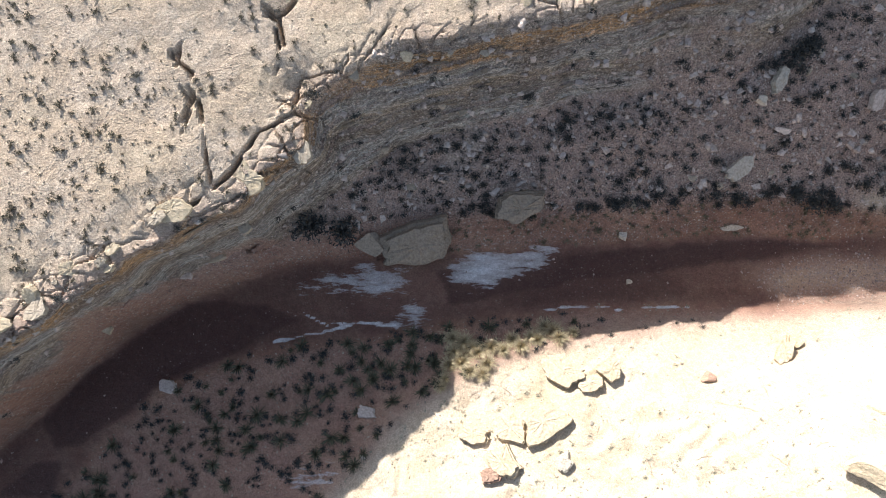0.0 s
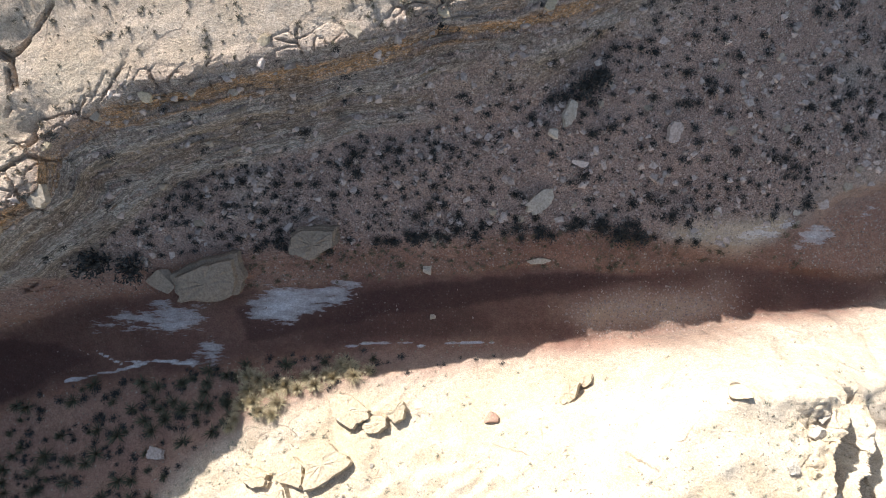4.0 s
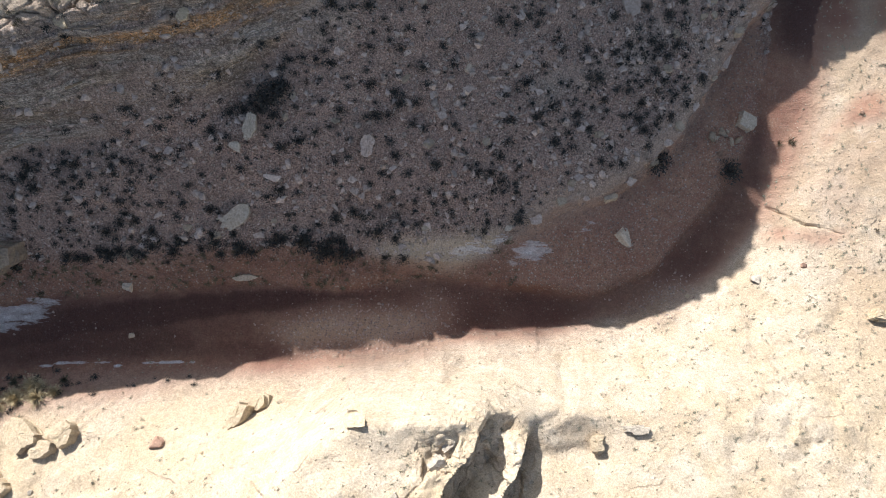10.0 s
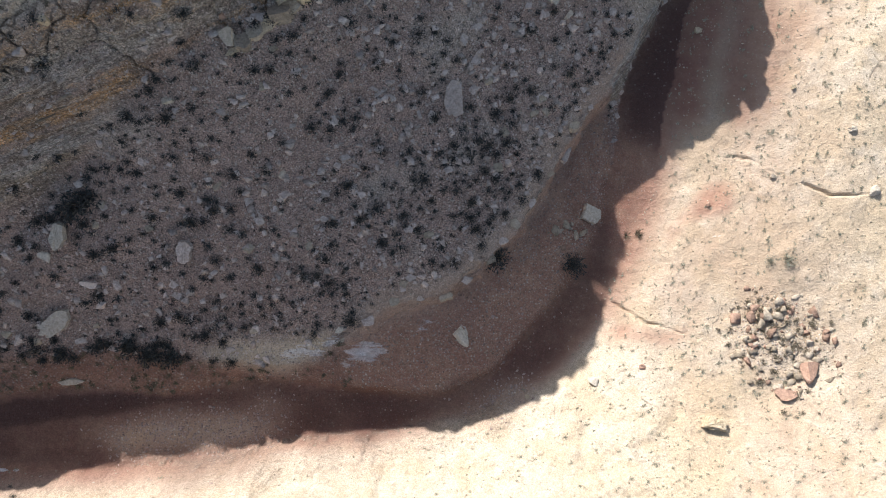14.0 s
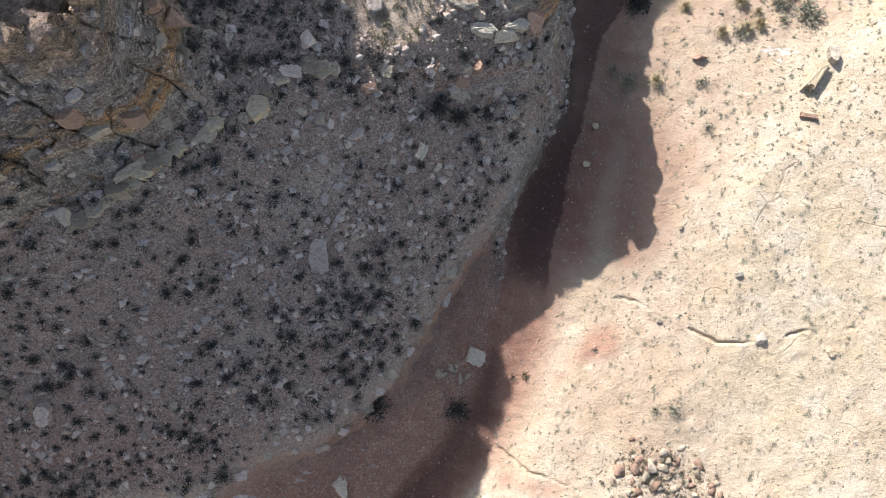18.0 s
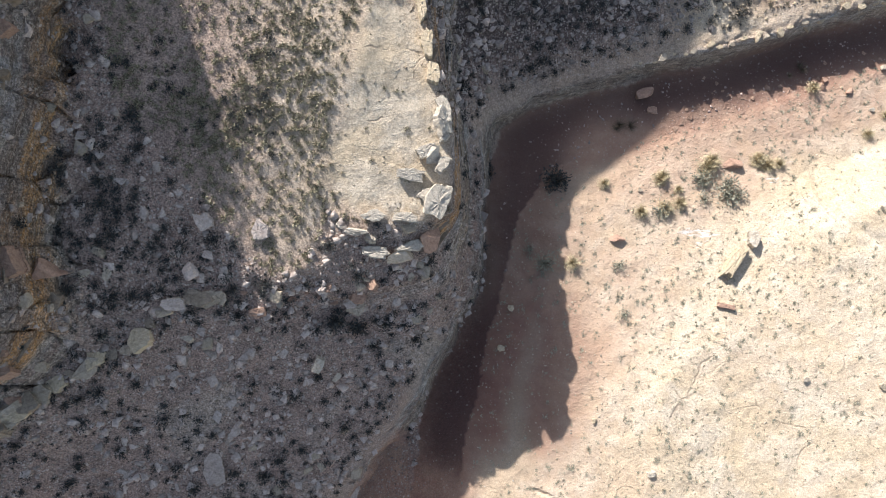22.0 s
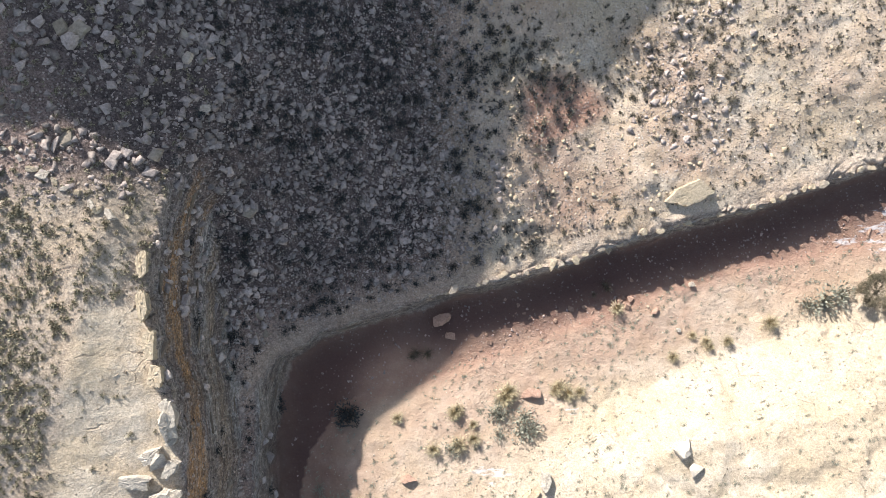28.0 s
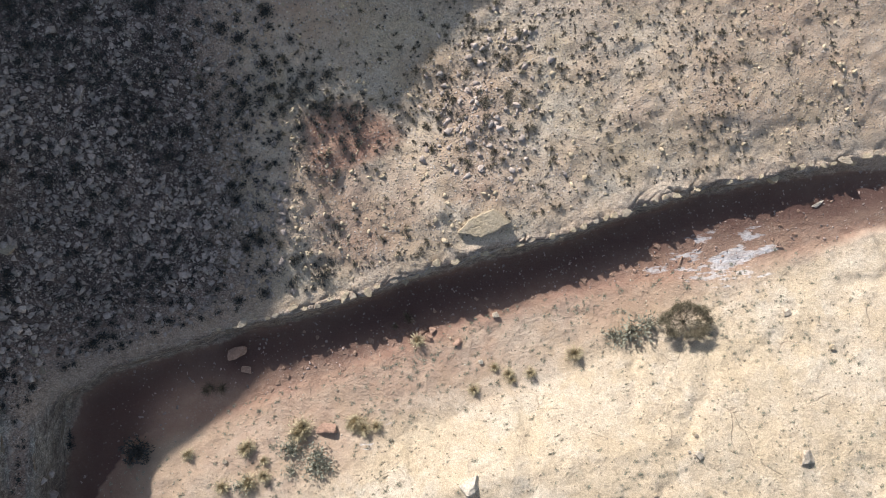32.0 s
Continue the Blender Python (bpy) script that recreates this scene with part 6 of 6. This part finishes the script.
def scatter_stones():
    north_spur = spur_zone & (gy > 57) & view
    x, y, z, r = places(talus * (2.6 + 1.4 * (gx > 47) + 9.0 * field - 2.8 * (ragged > 90)) * np.clip(1.5 - 0.8 * clump, 0.2, 2) + 7.0 * north_spur + 2.5 * (nose > 0.3) * (riser[::2, ::2] < 0.3), 31)
    size = 0.05 + 0.34 * r.random(len(x)) ** 3.0 * np.where(x > 90, 0.6, np.where(x > 72.5, 0.75, 1))
    big = np.argsort(-size)[:280]
    rest = np.setdiff1d(np.arange(len(x)), big)
    shapes = [mesh_of("rock", *chip_shape(200 + k, 13), (ROCK_GREY, ROCK, ROCK_GREY)[k % 3]) for k in range(12)]
    singles("rock", shapes, x[big], y[big], z[big], size[big], r, "angular grey sandstone rock on the rubble slope", "rock", "rocks of the rubble slope", 0.1)
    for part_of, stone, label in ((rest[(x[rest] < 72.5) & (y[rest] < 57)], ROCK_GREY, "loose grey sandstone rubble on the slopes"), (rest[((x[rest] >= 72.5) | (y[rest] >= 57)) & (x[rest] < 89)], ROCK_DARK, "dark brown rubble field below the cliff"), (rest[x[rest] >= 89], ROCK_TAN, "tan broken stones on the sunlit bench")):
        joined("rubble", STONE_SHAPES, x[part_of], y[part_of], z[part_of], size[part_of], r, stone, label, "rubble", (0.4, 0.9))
    x, y, z, r = places(talus * np.where(gx > 88, 0.0, 13.0) * np.clip(0.3 + clump, 0.4, 1.6) + 12.0 * north_spur, 37)
    joined("pebbles", PEBBLE_SHAPES, x, y, z, 0.03 + 0.08 * r.random(len(x)) ** 2.5, r, ROCK_GREY, "small grey stones strewn over the rubble slopes", "pebbles", (0.4, 0.9))
    x, y, z, r = places(talus * (gx > 86) * 2.5, 39)
    joined("pebbles", PEBBLE_SHAPES, x, y, z, 0.03 + 0.09 * r.random(len(x)) ** 2.5, r, ROCK_TAN, "small tan stones on the sunlit bench", "pebbles", (0.4, 0.9))
    x, y, z, r = places(beside([BED_STONES], 2.8) * bed * 6.0, 38)
    x, y, z = x[:280], y[:280], z[:280]
    shapes = [mesh_of("stone", *chip_shape(230 + k, 12), ROCK_RED) for k in range(6)]
    singles("stone", shapes, x, y, z, 0.06 + 0.2 * r.random(len(x)) ** 2, r, "reddish stone lying on the dry stream bed", "stone", "stones of the stream bed", 0.1)
    x, y, z, r = places(view * ~bed * (1.8 + 0.8 * top + 2.5 * south), 32)
    joined("pebbles", PEBBLE_SHAPES, x, y, z, 0.03 + 0.07 * r.random(len(x)) ** 2, r, ROCK, "small loose stones scattered over the ground", "pebbles", (0.4, 0.9))
    x, y, z, r = places(view * (slick | east) * (1 - soft) * 0.045 * np.clip(0.4 + 2 * rough, 0, 2), 41)
    shapes = [mesh_of("stone", *slab_shape(260 + k, 6, 2, 0.4), (ROCK_TAN, ROCK_WHITE, ROCK)[k % 3]) for k in range(9)]
    singles("stone", shapes, x[:260], y[:260], z[:260], 0.10 + 0.32 * r.random(len(x)) ** 2.5, r, "broken pale stone lying on the slickrock", "stone", "stones of the pale slopes", 0.0, None, (0.45, 0.9))
    pile = np.clip(patch(ROCKPILE, 4), 0, 1)
    x, y, z, r = places(pile * 7 + patch(PILE_SMALL, 2) * 9, 33)
    size, k = 0.07 + 0.42 * r.random(len(x)) ** 3, r.random(len(x)) < 0.6
    joined("rock_pile", STONE_SHAPES, x[k], y[k], z[k], size[k], r, ROCK, "heap of broken tan stones", "rubble", (0.5, 1.0))
    joined("rock_pile", STONE_SHAPES, x[~k], y[~k], z[~k], size[~k], r, ROCK_RED, "broken reddish stones in the heap", "rubble", (0.5, 1.0))
    x, y, z, r = places(patch(ROCKPILE, 6) * 2.5 + 1.8 * patch(ROCKY_NE, 4), 35)
    joined("scrub", SCRUB_SHAPES, x, y, z, 0.12 + 0.3 * r.random(len(x)) ** 2, r, BROWN, "brown scrub growing among the stones", "scrub")
    x, y, z, r = places(patch(ROCKY_NE, 4) * 5.0, 36)
    joined("rubble", STONE_SHAPES, x, y, z, 0.05 + 0.30 * r.random(len(x)) ** 3, r, ROCK_GREY, "pale broken stones on the sunlit bench", "rubble", (0.4, 0.9))
    gr = bars * 28 + bed * view * 0.25 + 2.2 * bed * (gx > 76) + 2.0 * bank * (gx > 48) * view
    x, y, z, r = places(gr, 34)
    joined("gravel", PEBBLE_SHAPES, x, y, z, 0.04 + 0.11 * r.random(len(x)) ** 2.5, r, ROCK_PINK, "pinkish gravel and stones on the stream bed", "gravel", (0.4, 0.8))


STONE_ROW, LEDGE_HIGH = [(60.5, 60.2), (61.8, 58.9), (63.6, 57.9), (65.2, 56.6), (67, 55.8)], [(67.5, 71), (66, 68), (64.6, 66.6), (63.5, 64.5)]
CAP_ROCKS = [(68.0, 40.1, 2.4, 1.5, 20), (68.4, 42.0, 1.5, 1.0, 70), (67.4, 42.7, 1.7, 1.1, 15), (68.5, 43.6, 1.0, 0.8, 40), (68.5, 45.2, 2.1, 0.9, 110), (67.9, 47.2, 1.6, 0.9, 95), (67.6, 49.0, 2.0, 0.8, 92), (67.3, 51.2, 2.2, 0.8, 95), (67.3, 53.4, 1.8, 0.7, 88),
             (66.2, 38.9, 2.2, 1.0, -5), (64.2, 39.0, 1.9, 0.8, 5), (66.5, 37.2, 2.4, 1.0, 5), (64.4, 36.9, 2.0, 0.9, -8)]


def scatter_ledges():
    """Slabs that stick out along the rims and brows, and thin ledges on the cliff faces."""
    n = 0
    for line, side, every, size, mats in ((RIM_NORTH[:20], 0.6, 3.2, (0.4, 1.1), (ROCK, ROCK_TAN)), (SPUR_RIM[:5], 0.5, 1.4, (0.25, 0.7), (ROCK, ROCK_WHITE)), (BROW_WEST[10:], 0.12, 0.8, (0.25, 0.55), (ROCK_TAN, ROCK_TAN, ROCK)),
                                          (BROW_NORTH[16:], 0.2, 1.6, (0.3, 0.8), (ROCK_GREY, ROCK)), (TALUS_LEDGE, 0.1, 0.75, (0.6, 1.1), (ROCK, ROCK_TAN, ROCK_BROWN)), (STONE_ROW, 0.1, 0.55, (0.25, 0.55), (ROCK_WHITE, ROCK_TAN)), (LEDGE_HIGH, 0.15, 1.0, (0.5, 1.0), (ROCK, ROCK_GREY))):
        p = dense(line, every)
        r = np.random.default_rng(50 + len(line))
        for a, b in zip(p[:-1], p[1:]):
            x, y = a[0] + r.normal() * side, a[1] + r.normal() * side
            s = r.uniform(*size) * (1 if r.random() < 0.75 else 1.5)
            v, f = slab_shape(300 + n, 7, 3)
            me = mesh_of("ledge_slab", v * [s * r.uniform(0.6, 1.0), s * r.uniform(0.4, 0.75), s * r.uniform(0.2, 0.4)], f, mats[n % len(mats)])
            ob = new("ledge_slab", me)
            ob.matrix_world = pose(x, y, float(ground_z(x, y)) - 0.06 * s, r.normal() * 9, r.normal() * 9, math.degrees(math.atan2(b[1] - a[1], b[0] - a[0])) + r.normal() * 22)
            tagged(ob, "weathered sandstone slab at the rim of the cliff", "rock slab", group="slabs along the rims")
            n += 1
    for x, y, long, wide, turn in CAP_ROCKS:
        v, f = slab_shape(900 + n, 7, 3, 0.35)
        ob = new("cap_rock", mesh_of("cap_rock", v * [long / 2, wide / 2, 0.32], f, ROCK_WHITE if y < 46 else ROCK_TAN))
        ob.matrix_world = pose(x, y, float(ground_z(x, y)) + 0.1, 2, 3, turn)
        tagged(ob, "pale cracked cap rock at the rim of the spur", "rock slab", group="cap rocks of the spur")
        n += 1
    # broken crags
    for mask, count, size, mats, label in (
            (beside([[(x - 0.3, y + 0.6, z) for x, y, z in RIM_NORTH[:9]]], 2.4) * top_nw, 22, (0.4, 1.3), (ROCK_TAN, ROCK, ROCK_TAN), "jointed tan sandstone block at the broken rim"),
            (outcrop * slick, 24, (0.2, 0.7), (ROCK_WHITE, ROCK_WHITE, ROCK_TAN), "jagged pale block of the rock outcrop"),
            (view & (cliffy > 0.4) & (gx > 36) & (gx < 49) & (gy > 24), 60, (0.3, 1.2), (ROCK, ROCK_LEDGE, ROCK_GREY, ROCK_RED), "broken brown and grey block on the cliff"),
            (beside([SPUR_SHELF, SPUR_FOOT[:5]], 2.0) * ~bed, 40, (0.3, 0.9), (ROCK, ROCK_GREY, ROCK_RED), "fallen block under the end of the spur")):
        mask = mask * view
        x, y, z, r = places(mask * (count / (mask.sum() * STEP * STEP)), 70 + count)
        for k in range(len(x)):
            s = size[0] + (size[1] - size[0]) * r.random() ** 1.8
            v, f = slab_shape(700 + n, 7, 3)
            ob = new("rock_block", mesh_of("rock_block", v * [s * r.uniform(0.7, 1.1), s * r.uniform(0.5, 0.9), s * r.uniform(0.3, 0.5)], f, mats[n % len(mats)]))
            ob.matrix_world = pose(x[k], y[k], z[k] - 0.12 * s, r.normal() * 12, r.normal() * 12, 28 + r.normal() * 30)
            tagged(ob, label, "rock block", group="blocks of the crags")
            n += 1
    face = view & (cliffy > 0.6) & ~south & ~bank
    x, y, z, r = places(face * 0.25, 61)
    i, j = ((x - X0) / STEP).astype(int), ((y - Y0) / STEP).astype(int)
    along = np.arctan2(slope_x[j, i], -slope_y[j, i])
    vs, fs, count = [], [], 0
    for k in range(len(x)):
        v, f = STONE_SHAPES[k % 12]
        s = r.uniform(0.3, 1.3)
        v = v * [s, 0.10 + 0.14 * s * r.random(), 0.08 + 0.07 * r.random()]
        c, d = math.cos(along[k]), math.sin(along[k])
        vs.append(np.stack([v[:, 0] * c - v[:, 1] * d + x[k], v[:, 0] * d + v[:, 1] * c + y[k], v[:, 2] + z[k]], -1))
        fs.append(f + count)
        count += len(v)
    ob = new("cliff_ledges", mesh_of("cliff_ledges", np.concatenate(vs), np.concatenate(fs), ROCK_LEDGE))
    tagged(ob, "thin ledges of bedded rock along the cliff faces", "rock ledges", kind="stuff")


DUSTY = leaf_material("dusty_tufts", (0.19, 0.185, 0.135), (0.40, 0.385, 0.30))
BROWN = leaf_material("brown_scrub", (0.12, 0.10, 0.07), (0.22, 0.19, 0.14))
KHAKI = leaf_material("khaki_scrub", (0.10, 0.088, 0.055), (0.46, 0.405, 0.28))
scatter_ledges()
scatter_stones()
scatter_scrub()
